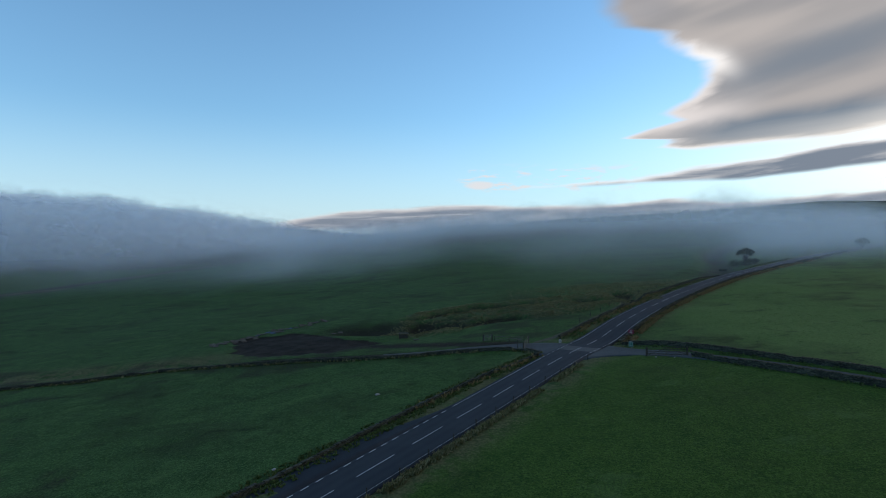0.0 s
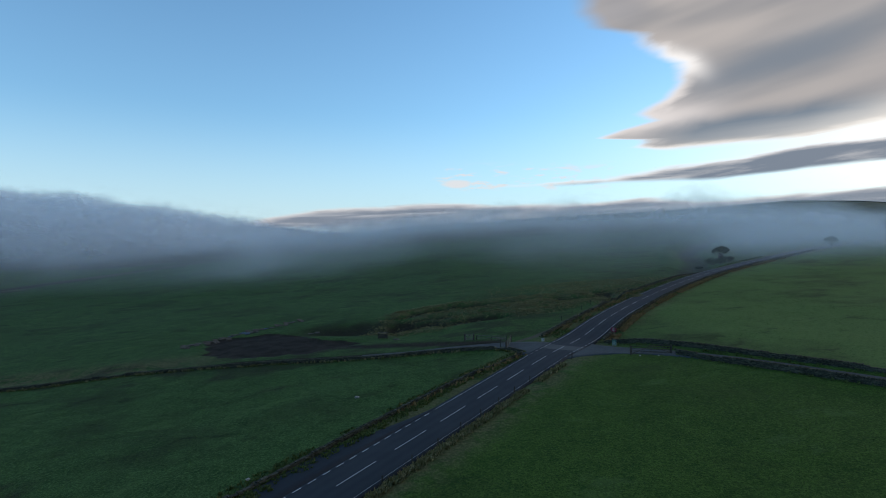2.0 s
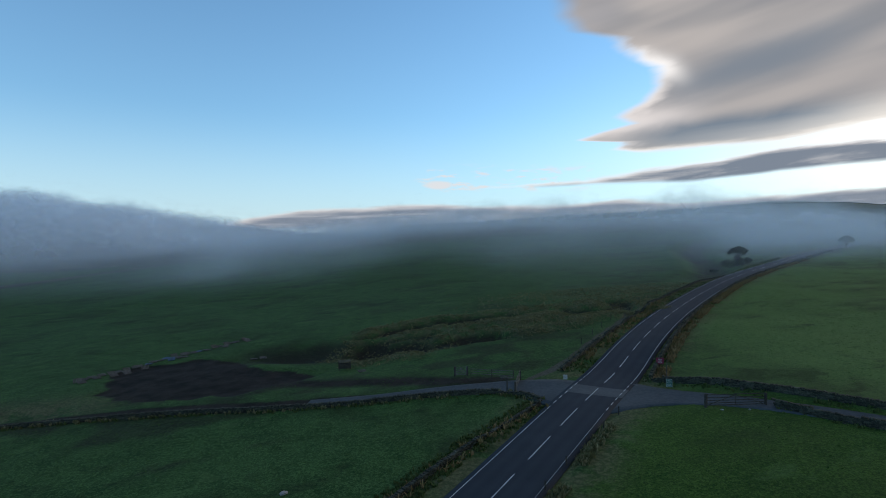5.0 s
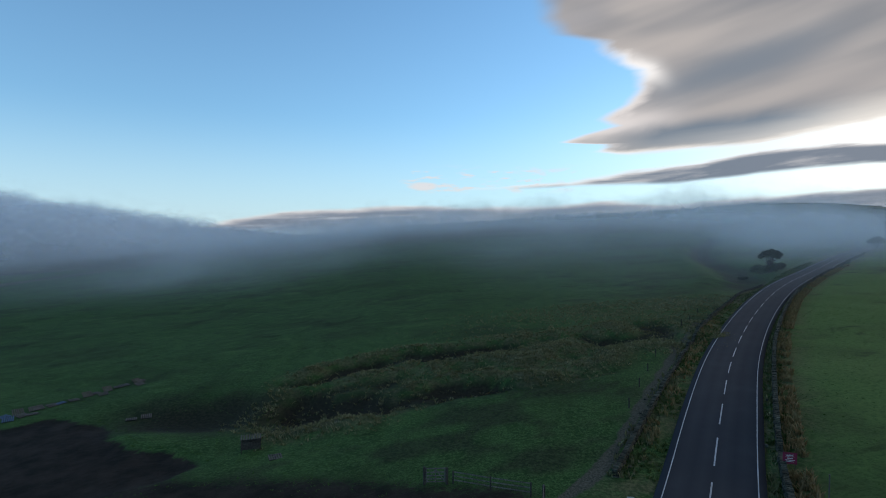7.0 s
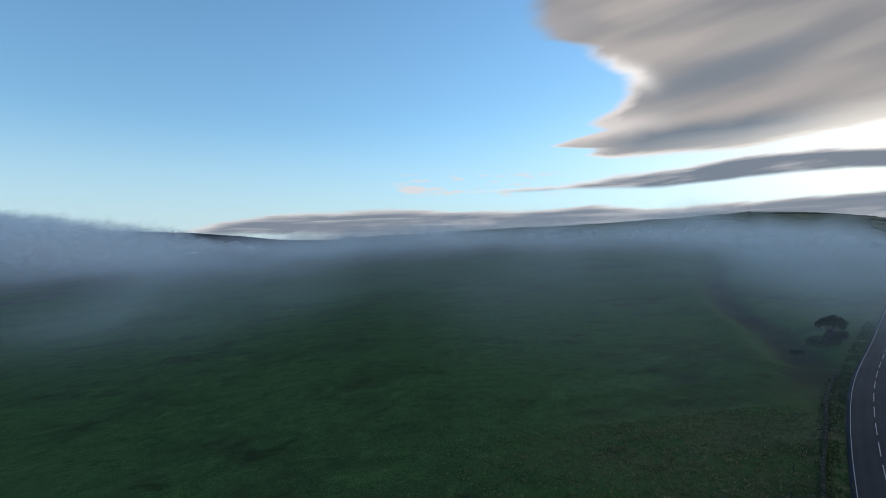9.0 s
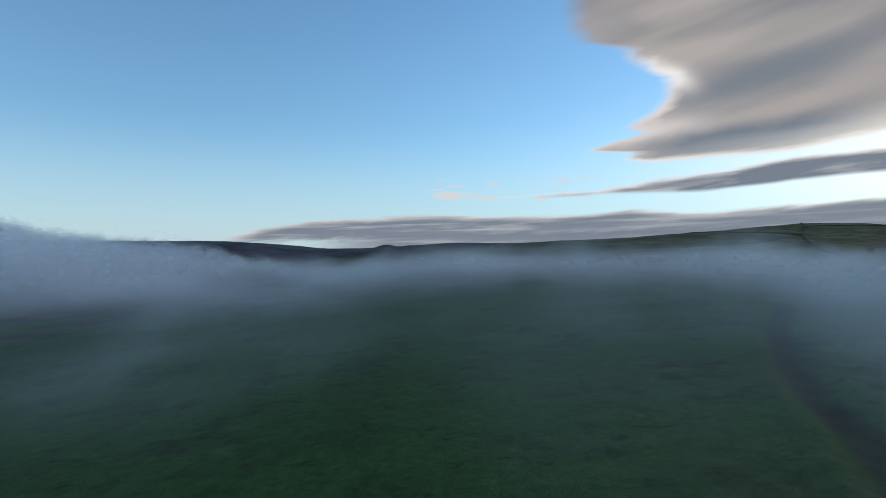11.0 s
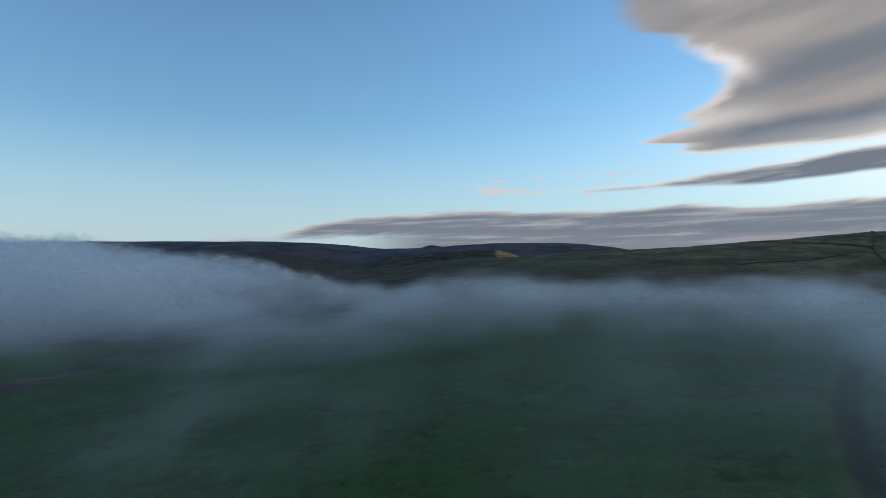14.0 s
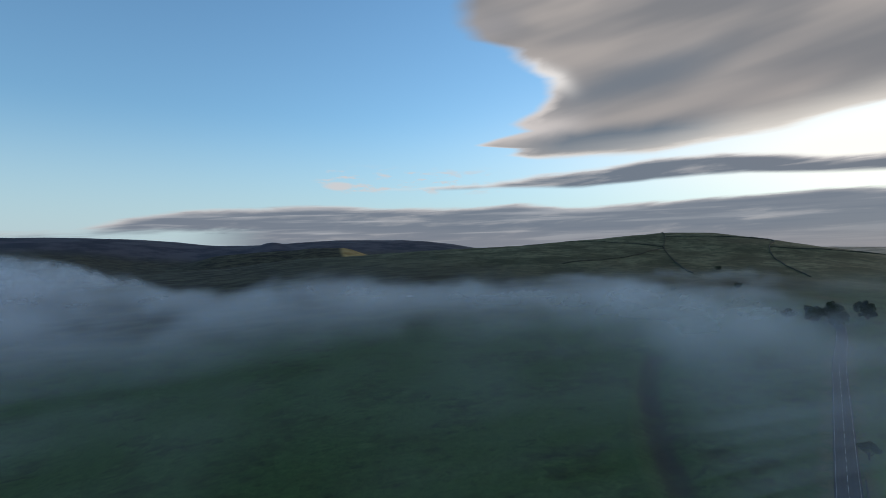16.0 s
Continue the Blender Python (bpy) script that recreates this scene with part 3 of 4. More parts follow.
def stretch(line, a, b, step=0.5):
    """The piece of a line between two lengths along it."""
    s = np.r_[0, np.cumsum(np.linalg.norm(np.diff(line[:, :2], axis=0), axis=1))]
    e = np.linspace(a, b, max(2, int((b - a) / step) + 1))
    return np.stack([np.interp(e, s, line[:, k]) for k in range(2)], 1)


def make_road():
    s = np.r_[0, np.cumsum(np.linalg.norm(np.diff(ROAD, axis=0), axis=1))]
    road = ribbon("road", ROAD, -3.65, 3.65, 0.02, ASPHALT, n=11, crown=0.008, thick=0.3)
    tagged(road, "dark grey asphalt two-lane country road with white markings", "road", kind="structure")
    at = lambda x, y: float(off(ROAD, np.array([x]), np.array([y]))[1][0])
    first, junction = at(-8.3, 51.5), at(23, 92.6)
    # centre dashes
    k = 310.9 - 8 * 8.4
    while k < at(330, 371):
        p = stretch(ROAD, k, k + 5.45, 1.0)
        ribbon("centre_dash", p, -0.06, 0.06, 0.046, PAINT, road, 2)
        k += 8.4
    lay_end = 322.6
    # edge lines: solid, broken at the lay-by and the junction
    for side in (-1, 1):
        spans = [(lay_end, junction - 5.5), (junction + 8.5, s[-1] - 100)] if side < 0 else [(10, junction - 4.5), (junction + 10, s[-1] - 100)]
        for a, b in spans:
            ribbon("edge_line", stretch(ROAD, a, b, 2.0), side * 3.1 - (0.022 if side > 0 and b < junction else 0.042), side * 3.1 + (0.022 if side > 0 and b < junction else 0.042), 0.026, PAINT, road, 2)
        gaps = [(junction - 5.2, junction + 8)] if side < 0 else [(junction - 3.5, junction + 9.5)]
        for a, b in gaps:
            k = a
            while k < b:
                ribbon("junction_dash", stretch(ROAD, k, k + 1.0, 0.5), side * 3.1 - 0.055, side * 3.1 + 0.055, 0.044, PAINT, road, 2)
                k += 2.0
    k = 320.0
    while k > first - 40:
        ribbon("lay_by_dash", stretch(ROAD, k, k + 1.0, 0.5), -3.07, -2.93, 0.026, PAINT, road, 2)
        k -= 1.83
    # lay-by
    p = stretch(ROAD, first - 42, lay_end + 1, 1.0)
    wide = -3.6 - 3.6 * sstep(np.arange(len(p)), 0, 6) * sstep(len(p) - np.arange(len(p)), 0, 20)
    tagged(ribbon("lay_by", p, wide, -3.3, 0.0, ASPHALT, n=4, thick=0.25), "asphalt lay-by widening beside the road", "road", kind="structure")
    # paler resurfaced strip across the junction
    tagged(ribbon("junction_patch", stretch(ROAD, junction + 1.5, junction + 5.2, 1.0), -3.3, 3.6, 0.034, CONCRETE, n=7), "pale resurfaced strip across the road at the junction", "road", kind="structure")
    # lanes and their mouths
    w = np.interp(np.arange(len(LANE_L)) * 1.5, [0, 3, 6, 10, 18, 26, 40, 90], [5.2, 4.6, 3.0, 2.0, 1.3, 1.1, 1.1, 1.1])
    tagged(ribbon("side_lane", LANE_L[:24], -w[:24], w[:24], -0.012, LANE, n=9, thick=0.25), "grey worn lane leading off through a gateway", "road", kind="structure")
    w = np.interp(np.arange(len(LANE_R)) * 1.5, [0, 3, 6, 9, 13, 18, 60], [8.0, 6.4, 4.2, 3.0, 2.2, 1.7, 1.6])
    tagged(ribbon("side_lane", LANE_R, -w, w, -0.016, LANE, n=9, thick=0.25), "grey worn lane between dry stone walls", "road", kind="structure")


make_road()


# ---- fog bank: many thin veils ----
def fog_density(x, y, z):
    """Optical depth for a metre of way, and how near the rim."""
    d = np.hypot(x - 20, y - 110)
    az = np.degrees(np.arctan2(x - 20, y - 110))
    start = np.interp(az, [-60, -45, -35, -20, -10, 15, 35, 50, 65], [480, 440, 390, 305, 255, 205, 175, 165, 190]) + 55 * fbm(x / 130, y / 130, 3, 61)
    edge = sstep(d, start, start + 300) ** 1.5
    top = np.interp(az, [-60, -45, -37, -30, -24, -16, 0, 20, 36, 43, 49, 58], [126, 131, 125, 109, 94, 70, 66, 70, 72, 66, 52, 38])
    # the bank to the left climbs with distance
    left = sstep(az, -8, -20)
    top = top * (1 - left) + left * (24 + (top - 24) * np.minimum(1, d / 1150)) + 16 * fbm(x / 80, y / 80, 2, 67)
    back = sstep(y, 980 + 320 * left, 660 + 420 * left)
    top = top * back + (base_height(x, y) - 10) * (1 - back)
    above = z - base_height(x, y)
    cap = sstep(top - z, -4, 22)
    foot = sstep(above, 2, 16)
    rim = (1 - sstep(top - z, 0, 34)) + (1 - sstep(d, start, start + 220)) * 0.7
    # thin mist that drifts ahead of the bank
    thin = 0.0044 * (0.50 + 0.9 * sstep(x, 20, -60) * sstep(x, -230, -120) + 0.3 * sstep(x, 60, 130)) * sstep(y + 0.35 * x, 185, 340) * sstep(y, 700, 500) * sstep(above, 0.5, 6) * sstep(above, 26, 5) * (0.85 + 1.1 * fbm(x / 55, y / 55, 4, 63))
    # faint haze over the fields by the road
    thin = thin + 0.0016 * sstep(x, 15, 75) * sstep(y, 146, 185) * sstep(y, 430, 300) * sstep(above, 20, 4)
    # a lower, thicker layer across the road bend
    thin = thin + 0.0105 * sstep(x - 0.62 * (y - 200), 86, 138) * sstep(y, 185, 235) * sstep(y, 560, 420) * sstep(x, 520, 360) * sstep(above, -1, 2) * sstep(above, 20, 4) * (0.9 + 0.7 * fbm(x / 60, y / 60, 3, 65))
    bank, thin = 0.0125 * edge * cap * foot, np.clip(thin, 0, None)
    return bank + thin, np.clip(rim, 0, 1) * bank / (bank + thin + 1e-9)


def make_fog():
    bank = thing("fog_bank", (0, 600, 20), label="low bank of blue-grey mist lying over the pasture", category="fog", kind="stuff")
    rows = np.r_[np.arange(152, 440, 16.0), np.arange(440, 960, 26.0), np.arange(960, 1260, 50.0)]
    for i, (y0, gap) in enumerate(zip(rows, np.gradient(rows))):
        u = np.linspace(-1250 if y0 > 500 else -900, 900, 200)
        v = np.linspace(-32, 152, 47)
        X, Z = np.meshgrid(u, v, indexing="ij")
        Y = y0 + 0.4 * gap * fbm(X / 120, Z / 60 + i, 2, 71 + i)
        x, y, z = X.ravel(), Y.ravel(), Z.ravel()
        rho, rim = fog_density(x, y, z)
        a = 1 - np.exp(-rho * gap)
        f = grid_faces(len(u), len(v))
        f = f[a[f].max(1) > 0.003]
        used, inv = np.unique(f, return_inverse=True)
        verts = np.stack([x, y - 600, z - 20], 1)[used]
        mesh_object("veil", verts, inv.reshape(-1, 4), FOG, bank, True, {"veil_depth": a[used], "rim": rim[used]})


make_fog()


# ---- dry stone walls ----
def dry_stone_wall(line, tall, label, seed, wide=0.5, stone=0.42, tumbled=0.12):
    """Coursed rough stones with a row of upright copes; each stone is a broken block."""
    rng = np.random.default_rng(seed)
    s = np.r_[0, np.cumsum(np.linalg.norm(np.diff(line[:, :2], axis=0), axis=1))]
    wall = thing("dry_stone_wall", (float(line[0, 0]), float(line[0, 1]), ground_at(line[0, 0], line[0, 1])), label=label, category="wall")
    org = np.array(wall.matrix_basis.translation)

    def lay(name, rows):
        verts, faces = [], []
        unit = np.array([(-1, -1, -1), (1, -1, -1), (1, 1, -1), (-1, 1, -1), (-1, -1, 1), (1, -1, 1), (1, 1, 1), (-1, 1, 1)], float) / 2
        quads = [(0, 3, 2, 1), (4, 5, 6, 7), (0, 1, 5, 4), (1, 2, 6, 5), (2, 3, 7, 6), (3, 0, 4, 7)]
        for d, across, up, size in rows:
            p = np.array([np.interp(d, s, line[:, 0]), np.interp(d, s, line[:, 1])])
            q = np.array([np.interp(min(d + 0.3, s[-1]), s, line[:, 0]), np.interp(min(d + 0.3, s[-1]), s, line[:, 1])])
            t = q - p if np.linalg.norm(q - p) > 1e-6 else line[-1, :2] - line[-2, :2]
            t = t / np.linalg.norm(t)
            c = unit * size * (1 + rng.uniform(-0.13, 0.13, (8, 3)))
            a = rng.normal(0, 0.06)
            c[:, 0], c[:, 2] = c[:, 0] * math.cos(a) - c[:, 2] * math.sin(a), c[:, 0] * math.sin(a) + c[:, 2] * math.cos(a)
            x = p[0] + c[:, 0] * t[0] + (c[:, 1] + across) * t[1]
            y = p[1] + c[:, 0] * t[1] - (c[:, 1] + across) * t[0]
            k = len(verts)
            g = np.interp(d, s, foot)
            verts += [(a0 - org[0], b0 - org[1], g + up + c0 - org[2]) for a0, b0, c0 in zip(x, y, c[:, 2])]
            faces += [tuple(k + i for i in f) for f in quads]
        ob = mesh_object(name, np.array(verts), faces, STONE, wall)
        tagged(ob, kind="stuff")

    foot = height(line[:, 0], line[:, 1]) - 0.05
    rows, copes = [], []
    course = tall / 5.0
    for k in range(5):
        d = rng.uniform(0, stone)
        while d < s[-1]:
            long = stone * rng.uniform(0.6, 1.5)
            dip = fbm(np.array([d / 5.0]), np.array([seed * 3.3]), 2, 5)[0]
            if k < 4 or dip > -0.45:
                thin = wide * (1 - 0.07 * k)
                rows.append((d + long / 2, rng.normal(0, 0.03), (k + 0.5) * course + rng.normal(0, 0.02), (long * 0.97, thin, course * rng.uniform(0.9, 1.12))))
            d += long
    d = 0.0
    while d < s[-1]:
        long = stone * rng.uniform(0.35, 0.8)
        if fbm(np.array([d / 5.0]), np.array([seed * 3.3]), 2, 5)[0] > -0.35:
            copes.append((d, 0, tall + rng.uniform(0.02, 0.12), (long * 0.8, wide * 0.85, course * rng.uniform(0.8, 1.5))))
        d += long
    # fallen stones at the foot
    for d in rng.uniform(0, s[-1], int(s[-1] * tumbled)):
        copes.append((d, rng.choice([-1, 1]) * rng.uniform(0.5, 1.1), 0.06, (0.3, 0.26, 0.22)))
    lay("stones", rows)
    lay("copes", copes)
    return wall


WALL_LINES = [
    (smooth([(23.5, 104.8), (31, 114.6), (44.4, 131.6), (51, 139.9), (59.1, 149.6), (68.5, 160.2), (79.8, 171.8), (94.7, 187.4), (108, 199.5)], 1.0), 0.62, "low dark dry stone wall beside a footpath, grass grown"),
    (smooth([(33.6, 98.6), (36.5, 103.0), (41.3, 109.7), (49.9, 121.0), (58.9, 132.4), (66.8, 141.8), (80.7, 157.2), (97, 174), (118, 193), (150, 219.5), (200, 261)], 1.0), 0.8, "dark dry stone wall with rust-brown bracken along the road"),
    (smooth([(33.6, 98.6), (36.6, 96.0), (40.9, 91.2), (46.4, 84.4), (52.0, 77.4), (57.3, 70.4), (68, 56), (90, 26)], 1.0), 0.72, "dark dry stone wall along a lane beside pasture"),
    (smooth([(40.2, 84.6), (43.7, 78.6), (49, 71.4), (54, 64.3), (64, 50.4)], 1.0), 0.8, "dark dry stone wall running on from a field gate"),
    (smooth([(17.2, 92.4), (12.4, 87.4), (6.3, 81.3), (-1.0, 72.9), (-7.4, 65.0), (-16, 54.0), (-24, 43), (-38, 25)], 1.0), 0.5, "low dark dry stone wall half buried in roadside grass"),
    (smooth([(17.4, 93.2), (15.4, 96.4), (11.7, 98.0), (4.7, 99.2), (-3, 99.7), (-16, 101.5), (-32, 105), (-56, 107.6), (-85, 104.8), (-125, 103)], 1.0), 0.55, "low dark dry stone wall between field and lane"),
]
for i, (line, tall, label) in enumerate(WALL_LINES):
    dry_stone_wall(line, tall, label, 11 + i)


# ---- rough grass along verges and hags ----
def blades(name, spots, tall, mat, label, seed, per=7, lay=0.75, thick=0.05):
    rng = np.random.default_rng(seed)
    spots = np.asarray(spots)
    z = height(spots[:, 0], spots[:, 1])
    n = len(spots) * per
    base = np.repeat(np.c_[spots, z], per, 0)
    t = np.repeat(tall * rng.uniform(0.6, 1.4, len(spots)), per) * rng.uniform(0.7, 1.2, n)
    ang, lean = rng.uniform(0, 6.283, n), rng.uniform(0.1, lay, n)
    foot = base + np.c_[np.cos(ang), np.sin(ang), 0 * ang] * rng.uniform(0.02, 0.16, n)[:, None] - (0, 0, 0.05)
    tip = foot + np.c_[np.cos(ang) * lean, np.sin(ang) * lean, np.ones(n)] * t[:, None]
    mid = foot + np.c_[np.cos(ang) * lean * 0.3, np.sin(ang) * lean * 0.3, np.full(n, 0.6)] * t[:, None]
    w = np.c_[-np.sin(ang), np.cos(ang), 0 * ang] * (thick + 0.8 * thick * rng.random(n))[:, None]
    verts = np.stack([foot - w, foot + w, mid + w * 0.8, mid - w * 0.8, tip], 1).reshape(-1, 3)
    k = np.arange(n)[:, None] * 5
    faces = (k + [0, 1, 2, 3]).tolist() + (k + [3, 2, 4]).tolist()
    ob = mesh_object(name, verts, faces, mat)
    return tagged(ob, label, "grass", kind="stuff")


def leafy(name, lo, hi, mid):
    m, N = material(name)
    g = N.add("ShaderNodeNewGeometry")
    n = N.noise(g.outputs["Position"], 0.5, 3, 0.6)
    c = N.mix(g.outputs["Random Per Island"], lo, hi)
    c = N.mix(N.step(n, 0.45, 0.65), c, mid)
    d = N.add("ShaderNodeBsdfDiffuse")
    t = N.add("ShaderNodeBsdfTranslucent")
    N.put(d.inputs[0], c), N.put(t.inputs[0], c)
    x = N.add("ShaderNodeMixShader")
    x.inputs[0].default_value = 0.3
    N.put(x.inputs[1], d.outputs[0]), N.put(x.inputs[2], t.outputs[0])
    o = N.add("ShaderNodeOutputMaterial")
    N.put(o.inputs[0], x.outputs[0])
    return m


DRY_GRASS = leafy("dry_grass", (0.07, 0.080, 0.034), (0.29, 0.27, 0.15), (0.13, 0.135, 0.062))
GREEN_GRASS = leafy("rank_grass", (0.038, 0.070, 0.022), (0.13, 0.165, 0.060), (0.080, 0.110, 0.040))
TURF = leafy("turf", (0.034, 0.082, 0.020), (0.090, 0.155, 0.045), (0.056, 0.112, 0.030))
BRACKEN = leafy("bracken", (0.13, 0.105, 0.048), (0.34, 0.24, 0.12), (0.20, 0.17, 0.08))
TUSSOCK = leafy("tussock", (0.065, 0.082, 0.030), (0.36, 0.33, 0.19), (0.15, 0.155, 0.075))
LEAF = leafy("leaf", (0.024, 0.034, 0.016), (0.060, 0.078, 0.034), (0.040, 0.050, 0.022))
BARK = mat_plain("bark", (0.025, 0.021, 0.017), (0.075, 0.063, 0.05), 6.0, 0.95, 0.7, 0.04, streak=(1, 1, 0.2))
OLD_WOOD = mat_plain("weathered_wood", (0.055, 0.050, 0.044), (0.17, 0.158, 0.14), 9.0, 0.9, 0.4, 0.01, streak=(1, 1, 0.25))
DARK_WOOD = mat_plain("damp_wood", (0.022, 0.020, 0.017), (0.075, 0.066, 0.056), 9.0, 0.85, 0.4, 0.01)
BLUE_PAINT = mat_plain("faded_blue_paint", (0.05, 0.09, 0.17), (0.10, 0.16, 0.26), 5.0, 0.7)
GALV = mat_plain("galvanised_steel", (0.26, 0.27, 0.28), (0.46, 0.47, 0.48), 12.0, 0.5, 0.1, 0.003, metal=0.7, spec=0.5)
RUSTY = mat_plain("rusty_wire", (0.035, 0.028, 0.022), (0.08, 0.06, 0.045), 12.0, 0.8, 0.1, 0.003)
WHITE_SIGN = mat_plain("white_sign_paint", (0.34, 0.35, 0.34), (0.46, 0.46, 0.45), 3.0, 0.5, 0.05)
RED_SIGN = mat_plain("red_sign_paint", (0.13, 0.012, 0.035), (0.19, 0.02, 0.05), 3.0, 0.5, 0.05)
GREEN_SIGN = mat_plain("green_sign_paint", (0.008, 0.085, 0.065), (0.014, 0.13, 0.10), 3.0, 0.5, 0.05)


def scatter(line, lo, hi, per_metre, seed, a=0.0, b=1.0):
    rng = np.random.default_rng(seed)
    s = np.r_[0, np.cumsum(np.linalg.norm(np.diff(line[:, :2], axis=0), axis=1))]
    n = int(s[-1] * (b - a) * per_metre)
    d = rng.uniform(a * s[-1], b * s[-1], n)
    x, y = np.interp(d, s, line[:, 0]), np.interp(d, s, line[:, 1])
    tx, ty = np.interp(d, s, np.gradient(line[:, 0])), np.interp(d, s, np.gradient(line[:, 1]))
    r = np.hypot(tx, ty)
    o = rng.uniform(lo, hi, n)
    keep = fbm(x / 3.0, y / 3.0, 2, seed) > -0.22
    return np.c_[x + ty / r * o, y - tx / r * o][keep]


ROAD_NEAR = ROAD[(ROAD[:, 1] > 28) & (ROAD[:, 1] < 240)]
LOW = ROAD[(ROAD[:, 1] > 28) & (ROAD[:, 1] < 88)]
HIGH = ROAD[(ROAD[:, 1] > 100) & (ROAD[:, 1] < 235)]
blades("verge_grass", np.vstack([scatter(LOW, 3.9, 5.2, 24, 1), scatter(HIGH, 3.9, 5.4, 7, 2), scatter(WALL_LINES[0][0], -1.0, 1.4, 6, 3), scatter(WALL_LINES[5][0], -0.9, 0.9, 7, 4)]), 0.40, DRY_GRASS,
       "pale dry tussock grass along the road verge", 5)
blades("roadside_grass", np.vstack([scatter(LOW, -8.6, -5.2, 20, 6), scatter(HIGH, -6.5, -3.9, 14, 7), scatter(HIGH, 3.8, 5.6, 12, 8), scatter(WALL_LINES[2][0], -1.5, 1.8, 9, 9), scatter(WALL_LINES[3][0], -1.2, 1.2, 8, 10), scatter(WALL_LINES[4][0], -1.6, 2.2, 26, 12), scatter(WALL_LINES[5][0], -1.2, 1.2, 9, 16)]), 0.28, GREEN_GRASS,
       "rank green grass on the roadside bank and wall foot", 6)
blades("bracken", np.vstack([scatter(WALL_LINES[1][0], 0.3, 1.9, 10, 13, 0.0, 0.75), scatter(WALL_LINES[0][0], 0.5, 2.0, 3, 14, 0.0, 0.5), scatter(WALL_LINES[4][0], -1.3, 0.8, 4, 15, 0.0, 0.35)]), 0.55, BRACKEN,
       "rust-brown bracken growing against the stone wall", 7)


def moor_tussocks():
    rng = np.random.default_rng(31)
    p = np.c_[rng.uniform(-25, 85, 70000), rng.uniform(115, 185, 70000)]
    lump = hag_lump(p[:, 0], p[:, 1])
    chance = hag_mask(p[:, 0], p[:, 1]) * (0.15 + 0.85 * sstep(lump, -0.05, 0.30)) + 0.4 * np.exp(-(((p[:, 0] - 62) / 26) ** 2 + ((p[:, 1] - 172) / 14) ** 2)) * sstep(off(ROAD, p[:, 0], p[:, 1])[0], -2, -8)
    p = p[rng.random(len(p)) < chance * 0.75]
    blades("tussock_grass", p, 0.30, TUSSOCK, "pale tufted tussock grass on peat ridges", 32, per=9, lay=1.7, thick=0.022)


moor_tussocks()


def field_tufts():
    rng = np.random.default_rng(77)
    p = np.c_[rng.uniform(-75, 95, 42000), rng.uniform(34, 175, 42000)]
    road = off(ROAD, p[:, 0], p[:, 1])[0]
    lane = lane_gap(p[:, 0], p[:, 1])
    keep = (np.abs(road + 1.5) > 7.5) & (lane > 3.5) & (mud_mask(p[:, 0], p[:, 1]) < 0.2) & (fbm(p[:, 0] / 9, p[:, 1] / 9, 3, 79) > rng.uniform(-0.7, 0.5, len(p)))
    blades("field_grass", p[keep], 0.09, TURF, "short grazed grass tufts scattered over the pasture", 78, per=5, lay=2.4, thick=0.03)


field_tufts()


# ---- trees and bushes ----
def limb(bm, a, b, r0, r1, sides=7, bends=3, rng=None):
    a, b = Vector(a), Vector(b)
    axis = (b - a).normalized()
    side = axis.orthogonal().normalized()
    other = axis.cross(side)
    rings = []
    for i in range(bends + 1):
        f = i / bends
        wob = Vector((0, 0, 0)) if i in (0, bends) or rng is None else (side * rng.normal(0, 0.06) + other * rng.normal(0, 0.06)) * (b - a).length
        c, r = a.lerp(b, f) + wob, r0 + (r1 - r0) * f
        rings.append([bm.verts.new(c + (side * math.cos(k * 2 * math.pi / sides) + other * math.sin(k * 2 * math.pi / sides)) * r) for k in range(sides)])
    for p, q in zip(rings, rings[1:]):
        for k in range(sides):
            bm.faces.new((p[k], p[(k + 1) % sides], q[(k + 1) % sides], q[k]))
    bm.faces.new(rings[-1])


def leaf_mesh(centres, radii, count, size, seed, flat=1.0):
    """Many small leaves in clumps, thick outside and thin inside."""
    rng = np.random.default_rng(seed)
    which = rng.choice(len(centres), count, p=np.array(radii) ** 2 / np.sum(np.array(radii) ** 2))
    v = rng.normal(size=(count, 3))
    v /= np.linalg.norm(v, axis=1)[:, None]
    r = np.array(radii)[which] * rng.uniform(0.45, 1.05, count) ** 0.6
    p = np.array(centres)[which] + v * r[:, None] * (1, 1, flat)
    u = rng.normal(size=(count, 3))
    u /= np.linalg.norm(u, axis=1)[:, None]
    w = np.cross(u, rng.normal(size=(count, 3)))
    w /= np.linalg.norm(w, axis=1)[:, None]
    s = size * rng.uniform(0.6, 1.5, count)[:, None]
    verts = np.stack([p - u * s, p + w * s * 0.55, p + u * s, p - w * s * 0.55], 1).reshape(-1, 3)
    return verts, (np.arange(count)[:, None] * 4 + [0, 1, 2, 3])


